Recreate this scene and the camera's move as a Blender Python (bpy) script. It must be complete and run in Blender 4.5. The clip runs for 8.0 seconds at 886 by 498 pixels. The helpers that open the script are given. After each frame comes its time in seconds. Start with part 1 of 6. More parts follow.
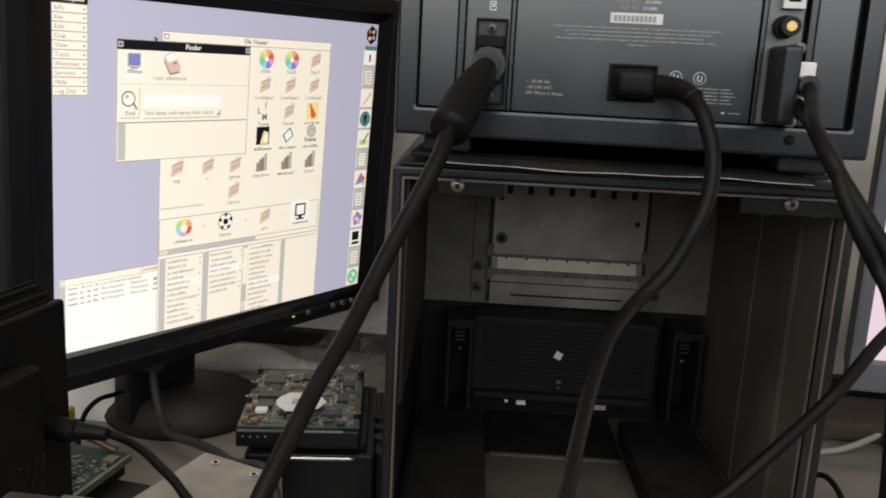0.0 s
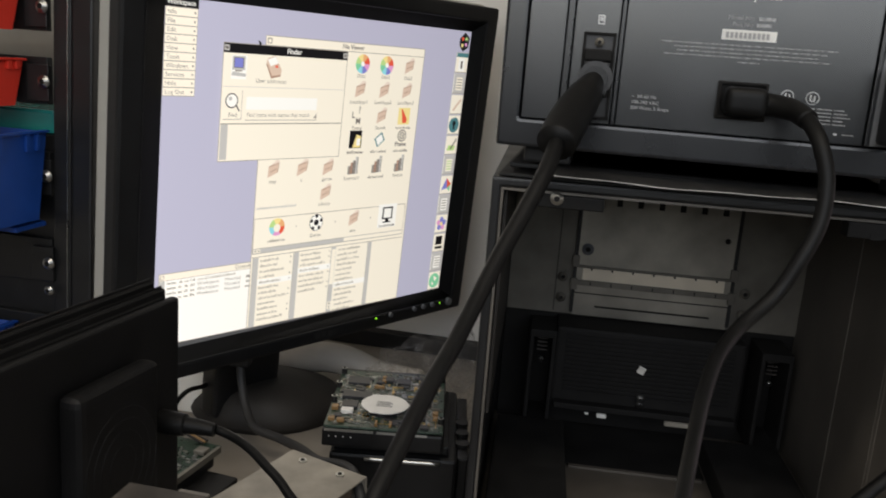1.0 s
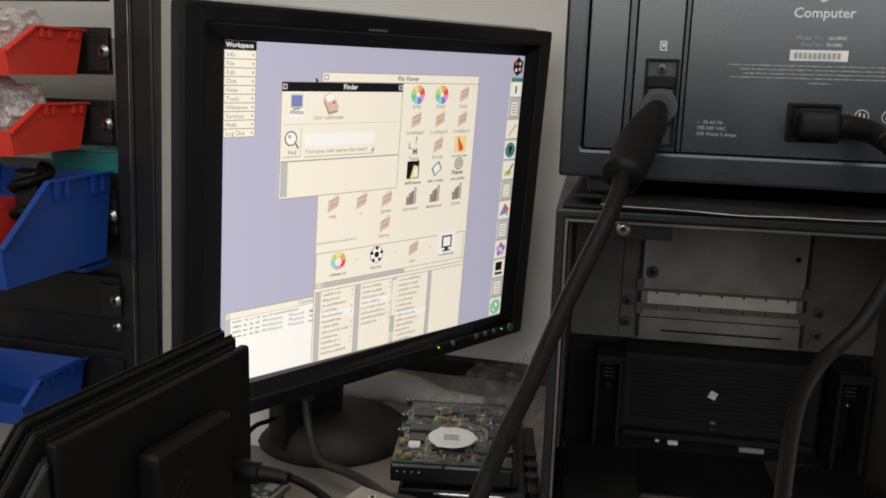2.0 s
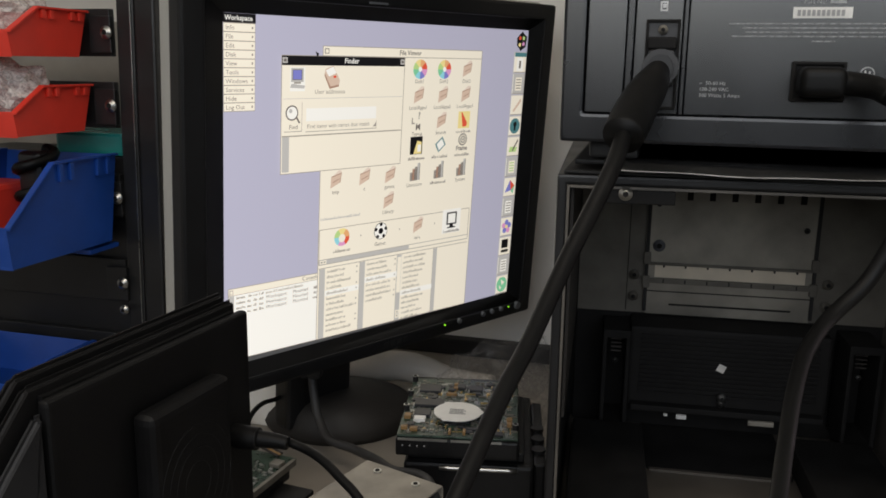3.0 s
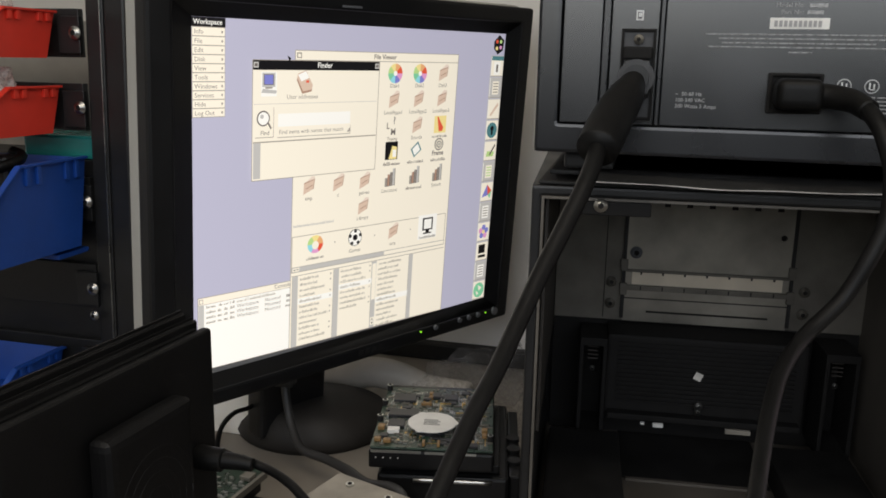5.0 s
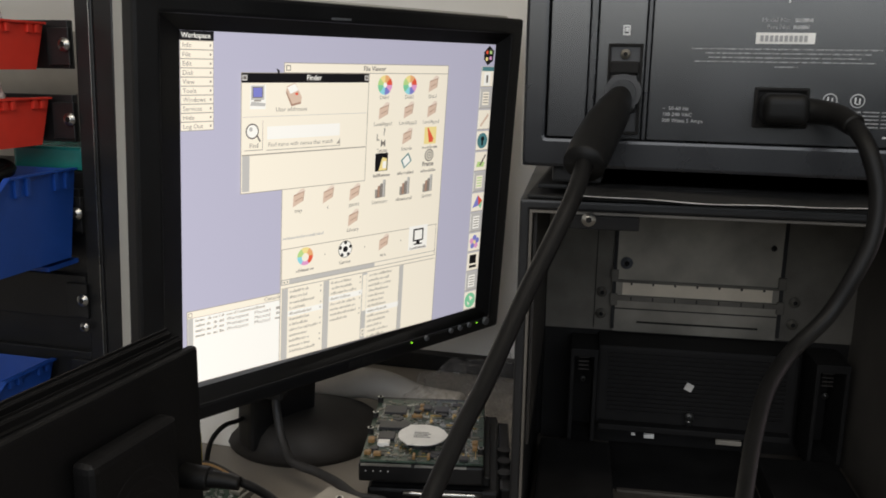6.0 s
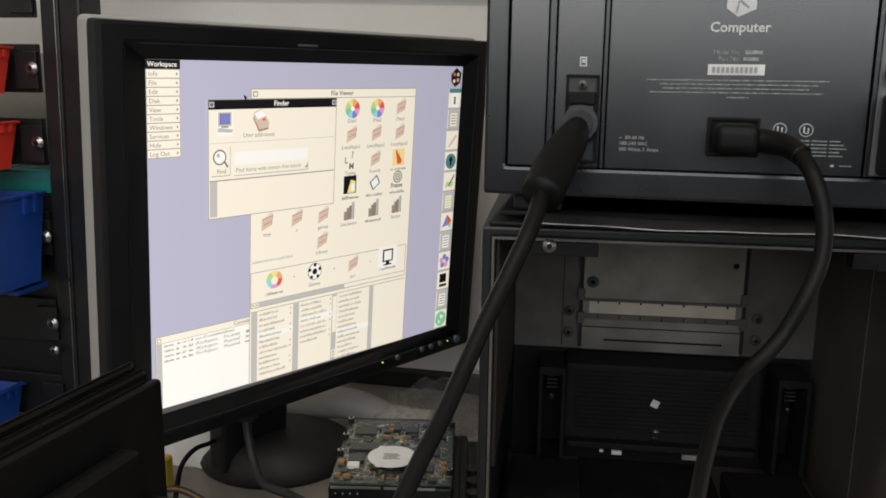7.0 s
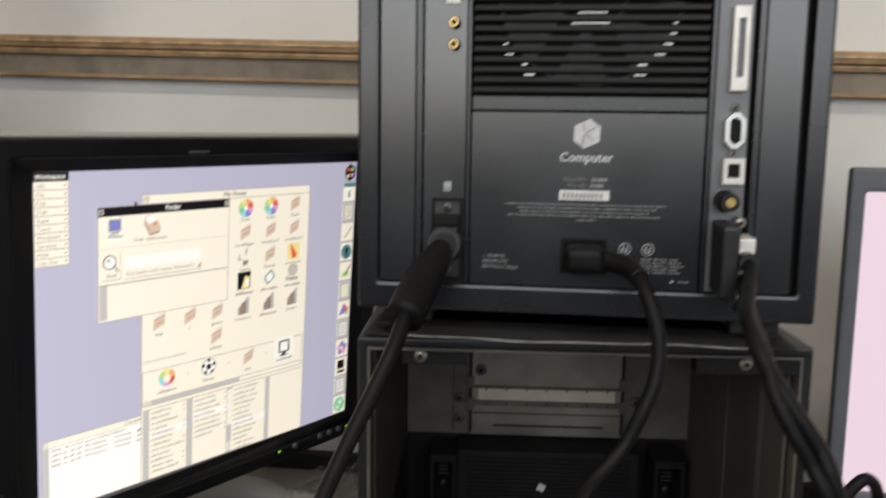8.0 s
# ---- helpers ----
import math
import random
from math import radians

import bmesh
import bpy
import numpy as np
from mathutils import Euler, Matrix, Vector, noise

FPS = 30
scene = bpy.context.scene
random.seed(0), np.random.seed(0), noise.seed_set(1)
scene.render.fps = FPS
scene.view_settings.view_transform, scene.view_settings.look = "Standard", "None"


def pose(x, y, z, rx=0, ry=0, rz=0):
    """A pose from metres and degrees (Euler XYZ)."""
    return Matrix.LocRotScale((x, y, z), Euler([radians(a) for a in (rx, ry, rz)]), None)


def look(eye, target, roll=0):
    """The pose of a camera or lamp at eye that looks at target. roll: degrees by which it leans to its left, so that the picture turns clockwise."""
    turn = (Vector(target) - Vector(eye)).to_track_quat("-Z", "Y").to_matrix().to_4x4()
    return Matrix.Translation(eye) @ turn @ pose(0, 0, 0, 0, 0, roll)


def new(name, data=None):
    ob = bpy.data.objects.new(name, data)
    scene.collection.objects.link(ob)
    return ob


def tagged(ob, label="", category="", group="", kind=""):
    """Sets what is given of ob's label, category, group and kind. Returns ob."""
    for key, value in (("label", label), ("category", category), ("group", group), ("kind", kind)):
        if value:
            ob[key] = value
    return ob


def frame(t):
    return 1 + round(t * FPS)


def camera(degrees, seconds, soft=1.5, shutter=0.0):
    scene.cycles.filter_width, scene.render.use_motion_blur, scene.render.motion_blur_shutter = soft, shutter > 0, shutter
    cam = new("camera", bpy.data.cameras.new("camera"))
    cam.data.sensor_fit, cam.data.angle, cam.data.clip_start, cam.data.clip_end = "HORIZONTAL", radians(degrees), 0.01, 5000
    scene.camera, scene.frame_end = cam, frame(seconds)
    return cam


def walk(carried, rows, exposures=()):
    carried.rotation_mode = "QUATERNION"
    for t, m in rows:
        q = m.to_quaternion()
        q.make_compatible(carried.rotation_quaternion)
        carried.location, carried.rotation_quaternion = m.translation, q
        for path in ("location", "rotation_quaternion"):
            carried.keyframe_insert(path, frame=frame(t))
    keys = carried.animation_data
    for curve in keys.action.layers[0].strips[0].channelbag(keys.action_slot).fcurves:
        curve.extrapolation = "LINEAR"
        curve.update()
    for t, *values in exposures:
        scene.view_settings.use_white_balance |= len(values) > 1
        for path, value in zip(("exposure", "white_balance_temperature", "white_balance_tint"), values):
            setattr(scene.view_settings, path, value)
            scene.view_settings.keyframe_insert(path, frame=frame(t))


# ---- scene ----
cam = camera(55.0, 8.0, soft=1.7, shutter=0.35)
PATH = [
    (0, (0.104, -0.569, 0.367), (-0.123, 1.372, -0.057), 2.9),
    (0.5, (0.093, -0.572, 0.363), (-0.206, 1.355, -0.082), 4.0),
    (1, (0.081, -0.574, 0.372), (-0.291, 1.343, -0.058), 4.3),
    (1.5, (0.071, -0.573, 0.385), (-0.383, 1.332, -0.017), 3.2),
    (1.7, (0.069, -0.569, 0.386), (-0.405, 1.332, -0.014), 2.5),
    (2.8, (0.078, -0.566, 0.371), (-0.44, 1.318, -0.054), 0.7),
    (3, (0.078, -0.564, 0.368), (-0.444, 1.32, -0.055), 0.8),
    (3.5, (0.08, -0.561, 0.37), (-0.439, 1.323, -0.058), 1.1),
    (4, (0.081, -0.554, 0.374), (-0.431, 1.328, -0.069), 1.5),
    (4.5, (0.078, -0.554, 0.379), (-0.414, 1.335, -0.056), 1.4),
    (4.7, (0.08, -0.552, 0.375), (-0.405, 1.34, -0.058), 1.3),
    (5.8, (0.081, -0.548, 0.381), (-0.396, 1.348, -0.044), 0.9),
    (6, (0.084, -0.547, 0.382), (-0.385, 1.351, -0.038), 1.0),
    (6.5, (0.092, -0.549, 0.392), (-0.345, 1.36, -0.015), 0.8),
    (7, (0.095, -0.551, 0.396), (-0.327, 1.363, -0.004), 0.7),
    (7.4, (0.095, -0.551, 0.399), (-0.303, 1.37, 0.007), 1.2),
    (7.5, (0.099, -0.551, 0.405), (-0.284, 1.374, 0.021), 1.2),
    (7.6, (0.105, -0.55, 0.416), (-0.265, 1.38, 0.043), 1.4),
    (7.7, (0.111, -0.559, 0.429), (-0.223, 1.38, 0.069), 1.2),
    (7.8, (0.125, -0.567, 0.432), (-0.194, 1.381, 0.109), 1.5),
    (7.9, (0.127, -0.57, 0.434), (-0.16, 1.387, 0.136), 1.1),
    (8, (0.135, -0.571, 0.444), (-0.124, 1.392, 0.164), 0.8),
]
walk(cam, [(t, look(eye, target, roll)) for t, eye, target, roll in PATH],
     exposures=[(0.0, 0.08), (1.5, 0.0), (3.0, -0.14), (3.5, -0.09), (4.0, -0.04), (4.7, 0.0), (6.0, -0.02), (7.0, -0.02), (7.5, 0.0), (7.8, 0.08), (8.0, 0.11)])

# ---- world and light ----
world = bpy.data.worlds.new("world")
scene.world = world
world.use_nodes = True
sky = world.node_tree.nodes.new("ShaderNodeTexSky")
sky.sky_type, sky.sun_disc = "NISHITA", False
sky.sun_elevation, sky.sun_rotation = radians(35), radians(200)
back = world.node_tree.nodes["Background"]
back.inputs["Strength"].default_value = 0.1
world.node_tree.links.new(sky.outputs["Color"], back.inputs["Color"])

DESK = -0.01
ROOM = (-1.6, 1.9, -1.75, 0.5, -0.75, 1.75)      # x0, x1, y0, y1, floor, ceiling
ASSUMED_WINDOW = (-0.80, 1.75, 0.48, 1.46)                # x0, x1, z0, z1 of an assumed opening, unseen behind the camera


def assumed_window_light():
    """Area lamp in an assumed, unseen window behind the camera, standing in for daylight."""
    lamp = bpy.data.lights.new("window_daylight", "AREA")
    lamp.shape, lamp.size, lamp.size_y = "RECTANGLE", ASSUMED_WINDOW[1] - ASSUMED_WINDOW[0], ASSUMED_WINDOW[3] - ASSUMED_WINDOW[2]
    lamp.energy, lamp.color = WINDOW_LAMP_POWER, (0.945, 0.966, 0.99)
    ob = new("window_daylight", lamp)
    x, z = (ASSUMED_WINDOW[0] + ASSUMED_WINDOW[1]) / 2, (ASSUMED_WINDOW[2] + ASSUMED_WINDOW[3]) / 2
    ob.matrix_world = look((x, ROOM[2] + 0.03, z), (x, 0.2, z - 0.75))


def ceiling_light():
    """A long ceiling lamp over the desk: housing, and the lamp under its diffuser."""
    x, y, z = CEILING_LAMP
    lamp = bpy.data.lights.new("ceiling_lamp", "AREA")
    lamp.shape, lamp.size, lamp.size_y = "RECTANGLE", 1.9, 0.22
    lamp.energy, lamp.color = LAMPLIGHT, (1.0, 0.89, 0.74)
    ob = new("ceiling_lamp", lamp)
    ob.matrix_world = pose(x, y, z - 0.055)


WINDOW_LAMP_POWER, LAMPLIGHT = 19.0, 12.3
CEILING_LAMP = (0.05, -0.85, 1.75)
assumed_window_light()
ceiling_light()


# ---- materials ----
def material(name, colour, rough=0.5, metal=0.0, spread=0.15, scale=40.0, bump=0.1, fine=400.0, coat=0.0, wear=None, gloss=0.5, smear=0.12):
    """A surface with stains at one scale and grain at another."""
    m = bpy.data.materials.new(name)
    m.use_nodes = True
    nt = m.node_tree
    bsdf = nt.nodes["Principled BSDF"]
    bsdf.inputs["Roughness"].default_value, bsdf.inputs["Metallic"].default_value = rough, metal
    bsdf.inputs["Coat Weight"].default_value, bsdf.inputs["Specular IOR Level"].default_value = coat, gloss
    co = nt.nodes.new("ShaderNodeTexCoord")
    big, small = nt.nodes.new("ShaderNodeTexNoise"), nt.nodes.new("ShaderNodeTexNoise")
    big.inputs["Scale"].default_value, big.inputs["Detail"].default_value = scale, 6
    small.inputs["Scale"].default_value, small.inputs["Detail"].default_value = fine, 3
    for tex in (big, small):
        nt.links.new(co.outputs["Object"], tex.inputs["Vector"])
    ramp = nt.nodes.new("ShaderNodeValToRGB")
    c = Vector(colour)
    lo, hi = c * (1 - spread), c * (1 + spread)
    if wear:
        hi = Vector(wear)
    ramp.color_ramp.elements[0].position, ramp.color_ramp.elements[1].position = 0.3, 0.72
    ramp.color_ramp.elements[0].color, ramp.color_ramp.elements[1].color = (*lo, 1), (*[min(v, 1) for v in hi], 1)
    nt.links.new(big.outputs["Fac"], ramp.inputs["Fac"])
    nt.links.new(ramp.outputs["Color"], bsdf.inputs["Base Color"])
    rr = nt.nodes.new("ShaderNodeMapRange")
    rr.inputs["To Min"].default_value, rr.inputs["To Max"].default_value = max(rough - smear, 0.03), min(rough + smear, 1)
    nt.links.new(big.outputs["Fac"], rr.inputs["Value"])
    nt.links.new(rr.outputs["Result"], bsdf.inputs["Roughness"])
    if bump:
        b = nt.nodes.new("ShaderNodeBump")
        b.inputs["Strength"].default_value, b.inputs["Distance"].default_value = bump, 0.001
        nt.links.new(small.outputs["Fac"], b.inputs["Height"])
        nt.links.new(b.outputs["Normal"], bsdf.inputs["Normal"])
    return m


def glow(name, colour, strength=1.0, uneven=False):
    """A lit patch of a display: dark glass that gives off light; uneven paints viewing-angle falloff into its strength.
    """
    m = bpy.data.materials.new(name)
    m.use_nodes = True
    bsdf = m.node_tree.nodes["Principled BSDF"]
    bsdf.inputs["Base Color"].default_value = (0.01, 0.01, 0.012, 1)
    bsdf.inputs["Roughness"].default_value = 0.45
    bsdf.inputs["Emission Color"].default_value = (*colour, 1)
    bsdf.inputs["Emission Strength"].default_value = strength
    if uneven:
        nt = m.node_tree
        co, dot = nt.nodes.new("ShaderNodeTexCoord"), nt.nodes.new("ShaderNodeVectorMath")
        dot.operation = "DOT_PRODUCT"
        dot.inputs[1].default_value = (-0.62, 0.0, -0.06)
        add = nt.nodes.new("ShaderNodeMath")
        add.inputs[1].default_value = strength
        nt.links.new(co.outputs["Object"], dot.inputs[0])
        nt.links.new(dot.outputs["Value"], add.inputs[0])
        nt.links.new(add.outputs[0], bsdf.inputs["Emission Strength"])
    return m


def srgb(r, g, b):
    return tuple(((v / 255 + 0.055) / 1.055) ** 2.4 if v > 10 else v / 255 / 12.92 for v in (r, g, b))


FAN_GREY = material("fan_grey", (0.010, 0.0105, 0.0115), 0.5, spread=0.3, scale=40)
# Unseen wall behind the camera, made near-black so the cubes reflect darkness.
REFLECTED_DARK = material("dark_wall_paint", (0.035, 0.035, 0.037), 0.8, spread=0.2, scale=6)
WALL_PAINT = material("wall_paint", (0.80, 0.78, 0.74), 0.85, spread=0.06, scale=6, bump=0.25, fine=220)
CEILING_PAINT = material("ceiling_paint", (0.75, 0.74, 0.72), 0.9, spread=0.04, scale=4)
FLOOR_COVER = material("floor_cover", (0.028, 0.026, 0.024), 0.6, spread=0.2, scale=8)
LAMINATE = material("desk_laminate", (0.225, 0.203, 0.176), 0.5, spread=0.14, scale=14, bump=0.1)
RAIL_WOOD = material("rail_wood", (0.40, 0.25, 0.125), 0.5, spread=0.35, scale=30, bump=0.3, fine=160)
RAIL_HIGHLIGHT = material("rail_worn_edge", (0.58, 0.40, 0.22), 0.35, spread=0.4, scale=60, bump=0.3, fine=200)
RAIL_LOW = material("rail_grey_wood", (0.24, 0.20, 0.15), 0.65, spread=0.3, scale=26, bump=0.3, fine=160)
CUBE_BLACK = material("cube_black", (0.0105, 0.0112, 0.0135), 0.27, spread=0.2, scale=16, bump=0.0, fine=1800, gloss=0.72, smear=0.06)
CUBE_PANEL = material("cube_panel", (0.0100, 0.0110, 0.0132), 0.25, spread=0.25, scale=9, bump=0.0, fine=1800, gloss=1.0, smear=0.10)
CASE_DULL = material("case_dull_black", (0.0100, 0.0098, 0.0100), 0.42, spread=0.3, scale=14, bump=0.05, fine=900, gloss=0.45)
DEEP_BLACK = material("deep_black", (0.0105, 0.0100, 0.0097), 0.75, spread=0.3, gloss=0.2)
BEZEL_BLACK = material("bezel_black", (0.0056, 0.0058, 0.0066), 0.5, spread=0.2, scale=30, bump=0.1, fine=1200, gloss=0.35)
PLASTIC_BLACK = material("plastic_black", (0.0075, 0.0075, 0.008), 0.40, spread=0.2, scale=30, bump=0.1, fine=1200)
MATTE_BLACK = material("matte_black", (0.0105, 0.0103, 0.0103), 0.62, spread=0.25, scale=30, bump=0.15, fine=900, gloss=0.35)
RUBBER = material("cable_rubber", (0.0046, 0.0045, 0.0044), 0.48, spread=0.25, scale=60, bump=0.08, fine=700, gloss=0.18)
GREY_RUBBER = material("grey_cable", (0.022, 0.0215, 0.0215), 0.55, spread=0.15, scale=60, bump=0.1)
SILVER_PLASTIC = material("silver_plastic", (0.37, 0.36, 0.33), 0.45, spread=0.08, scale=20, bump=0.05)
GREY_PLASTIC = material("grey_plastic", (0.11, 0.115, 0.125), 0.45, spread=0.1, scale=20)
ZINC = material("zinc_sheet", (0.225, 0.210, 0.180), 0.48, metal=0.7, spread=0.32, scale=22, bump=0.08, fine=500)
ZINC_DULL = material("dull_magnesium", (0.125, 0.115, 0.098), 0.6, metal=0.35, spread=0.36, scale=20, bump=0.1, fine=500)
STEEL = material("bright_steel", (0.54, 0.54, 0.52), 0.32, metal=1.0, spread=0.12, scale=60, bump=0.05)
BRASS = material("brass", (0.55, 0.38, 0.14), 0.3, metal=1.0, spread=0.15, scale=60)
WHITE_PRINT = material("white_print", (0.52, 0.52, 0.52), 0.35, spread=0.1, scale=300, bump=0.0, gloss=0.8)
MID_PRINT = material("mid_print", (0.33, 0.33, 0.33), 0.32, spread=0.15, scale=400, bump=0.0, gloss=0.9)
FAINT_PRINT = material("faint_print", (0.19, 0.19, 0.19), 0.27, spread=0.2, scale=500, bump=0.0, gloss=1.0)
LABEL_WHITE = material("label_paper", (0.70, 0.69, 0.66), 0.6, spread=0.08, scale=80)
LABEL_INK = material("label_ink", (0.30, 0.30, 0.30), 0.7)
BOARD_GREEN = material("board_green", (0.021, 0.040, 0.027), 0.3, spread=0.5, scale=160, bump=0.25, fine=900)
CHIP = material("chip_black", (0.02, 0.02, 0.022), 0.45, spread=0.2, scale=90)
TAN = material("tantalum_orange", (0.22, 0.13, 0.05), 0.45, spread=0.2, scale=200)
RED_BIN = material("red_polypropylene", (0.76, 0.045, 0.026), 0.38, spread=0.12, scale=20, bump=0.06)
BLUE_BIN = material("blue_polypropylene", (0.010, 0.062, 0.32), 0.38, spread=0.14, scale=20, bump=0.06)
TEAL = material("teal_plastic", (0.02, 0.22, 0.20), 0.25, spread=0.15, scale=30)
RACK_STEEL = material("rack_black_steel", (0.012, 0.012, 0.0125), 0.4, spread=0.2, scale=30, bump=0.08)
HOSE_WHITE = material("white_hose", (0.43, 0.40, 0.355), 0.55, spread=0.12, scale=20, bump=0.1)
BOX_WHITE = material("white_card", (0.86, 0.84, 0.79), 0.7, spread=0.05, scale=20)
TAN_BOX = material("tan_box_metal", (0.040, 0.034, 0.029), 0.6, spread=0.4, scale=40, bump=0.15, wear=(0.075, 0.064, 0.054))
BEIGE = material("beige_metal", (0.20, 0.182, 0.152), 0.5, spread=0.2, scale=30, bump=0.1, wear=(0.33, 0.30, 0.25))
FLOOR_TRAY = material("tray_grey", (0.085, 0.074, 0.062), 0.6, spread=0.25, scale=24)
DARK_DRIVE = material("drive_black", (0.0062, 0.0062, 0.0066), 0.35, metal=0.2, spread=0.2, scale=40)
YELLOW = material("yellow_plastic", (0.6, 0.45, 0.03), 0.4)
# Side lining in two tones: lighter for the lit wall, darker for the shaded one.
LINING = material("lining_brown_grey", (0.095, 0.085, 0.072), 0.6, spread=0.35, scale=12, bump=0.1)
LINING_SHADED = material("lining_dark_brown", (0.024, 0.020, 0.017), 0.6, spread=0.3, scale=12, bump=0.1)
SHEET_GREY = material("sheet_grey", (0.060, 0.059, 0.058), 0.35, spread=0.2, scale=30)
SLOT_PALE = material("slot_pale", (0.60, 0.53, 0.42), 0.6, spread=0.08, scale=40)
SOCKET_PALE = material("socket_plating", (0.66, 0.64, 0.60), 0.42, metal=0.35, spread=0.15, scale=80)
RING_GREY = material("ring_grey", (0.035, 0.035, 0.037), 0.5, spread=0.2, scale=60)
SHEET_PALE = material("sheet_worn_edge", (0.36, 0.35, 0.335), 0.5, spread=0.35, scale=60)
STRIP_GREY = material("strip_grey", (0.15, 0.152, 0.156), 0.4, metal=0.3, spread=0.2, scale=20)
BOARD_GREY = material("board_grey", (0.36, 0.335, 0.30), 0.7, spread=0.12, scale=18)
FOOT_BROWN = material("foot_brown_black", (0.017, 0.0148, 0.013), 0.65, spread=0.25, scale=20, bump=0.1)
BROWN = material("brown_card", (0.07, 0.05, 0.035), 0.7, spread=0.2, scale=30)


def film_material(name, tint, alpha_rough, least, most):
    """Thin crumpled plastic film: part see-through, part gloss."""
    m = bpy.data.materials.new(name)
    m.use_nodes = True
    nt = m.node_tree
    bsdf = nt.nodes["Principled BSDF"]
    bsdf.inputs["Base Color"].default_value = (*tint, 1)
    bsdf.inputs["Roughness"].default_value = alpha_rough
    clear = nt.nodes.new("ShaderNodeBsdfTransparent")
    mix = nt.nodes.new("ShaderNodeMixShader")
    tex = nt.nodes.new("ShaderNodeTexNoise")
    tex.inputs["Scale"].default_value, tex.inputs["Detail"].default_value = 14, 2
    tex.inputs["Distortion"].default_value = 1.5
    rng = nt.nodes.new("ShaderNodeMapRange")
    rng.inputs["From Min"].default_value, rng.inputs["From Max"].default_value = 0.35, 0.7
    rng.inputs["To Min"].default_value, rng.inputs["To Max"].default_value = least, most
    nt.links.new(tex.outputs["Fac"], rng.inputs["Value"])
    nt.links.new(rng.outputs["Result"], mix.inputs["Fac"])
    nt.links.new(clear.outputs[0], mix.inputs[1])
    nt.links.new(bsdf.outputs[0], mix.inputs[2])
    nt.links.new(mix.outputs[0], nt.nodes["Material Output"].inputs["Surface"])
    return m


BAG_FILM = film_material("bag_film", (0.15, 0.147, 0.147), 0.10, 0.03, 0.24)
CLEAR_FILM = film_material("clear_film", (0.74, 0.70, 0.66), 0.3, 0.35, 0.9)


# ---- building helpers ----
def thing(name, label, category, m=None, group="", kind=""):
    ob = new(name)
    ob.empty_display_size = 0.02
    if m is not None:
        ob.matrix_basis = m
    return tagged(ob, label, category, group, kind)


def part(name, bm, mat, parent=None, label="", m=None, smooth=False):
    """Links a bmesh as one mesh object under a thing or a part."""
    me = bpy.data.meshes.new(name)
    bmesh.ops.recalc_face_normals(bm, faces=bm.faces)
    bm.to_mesh(me)
    bm.free()
    for f in me.polygons:
        f.use_smooth = smooth
    me.materials.append(mat)
    ob = new(name, me)
    ob.parent = parent
    if m is not None:
        ob.matrix_basis = m
    if label:
        ob["label"] = label
    return ob


def again(ob, m, parent=None):
    """The same mesh once more, as an object of its own."""
    twin = new(ob.name.split(".")[0], ob.data)
    twin.parent = parent or ob.parent
    twin.matrix_basis = m
    return twin


def bm_box(x0, x1, y0, y1, z0, z1, bevel=0.0, seg=2, bm=None):
    own = bmesh.new()
    bmesh.ops.create_cube(own, size=1)
    for v in own.verts:
        v.co = Vector(((x0 + x1) / 2 + v.co.x * (x1 - x0), (y0 + y1) / 2 + v.co.y * (y1 - y0), (z0 + z1) / 2 + v.co.z * (z1 - z0)))
    if bevel:
        bmesh.ops.bevel(own, geom=own.edges[:], offset=bevel, segments=seg, profile=0.6, affect="EDGES")
    if bm is None:
        return own
    tmp = bpy.data.meshes.new("tmp")
    own.to_mesh(tmp)
    own.free()
    bm.from_mesh(tmp)
    bpy.data.meshes.remove(tmp)
    return bm


def bm_cyl(r, depth, axis="Y", at=(0, 0, 0), seg=20, r2=None, bm=None):
    bm = bm or bmesh.new()
    turn = {"Z": Matrix.Identity(4), "Y": Matrix.Rotation(radians(90), 4, "X"), "X": Matrix.Rotation(radians(90), 4, "Y")}[axis]
    bmesh.ops.create_cone(bm, cap_ends=True, segments=seg, radius1=r, radius2=r if r2 is None else r2, depth=depth, matrix=Matrix.Translation(at) @ turn)
    return bm


def bm_frame(o, i, y0, y1, bm=None, bevel=0.0):
    """A rectangular ring in x and z: o and i are (x0, x1, z0, z1)."""
    bm = bm or bmesh.new()
    rings = []
    for y in (y0, y1):
        for a in (o, i):
            rings.append([bm.verts.new((x, y, z)) for x, z in ((a[0], a[2]), (a[1], a[2]), (a[1], a[3]), (a[0], a[3]))])
    fo, fi, bo, bi = rings
    for k in range(4):
        n = (k + 1) % 4
        bm.faces.new((fo[k], fo[n], fi[n], fi[k]))
        bm.faces.new((bo[k], bi[k], bi[n], bo[n]))
        bm.faces.new((fo[k], bo[k], bo[n], fo[n]))
        bm.faces.new((fi[k], fi[n], bi[n], bi[k]))
    if bevel:
        bmesh.ops.bevel(bm, geom=bm.edges[:], offset=bevel, segments=2, profile=0.6, affect="EDGES")
    return bm


def smooth_path(pts, steps=10):
    """Catmull-Rom through the points."""
    p = [Vector(q) for q in pts]
    p = [p[0] * 2 - p[1]] + p + [p[-1] * 2 - p[-2]]
    out = []
    for k in range(1, len(p) - 2):
        for s in range(steps):
            t = s / steps
            a, b, c, d = p[k - 1:k + 3]
            out.append(0.5 * (2 * b + (c - a) * t + (2 * a - 5 * b + 4 * c - d) * t * t + (3 * b - a - 3 * c + d) * t ** 3))
    return out + [p[-2]]


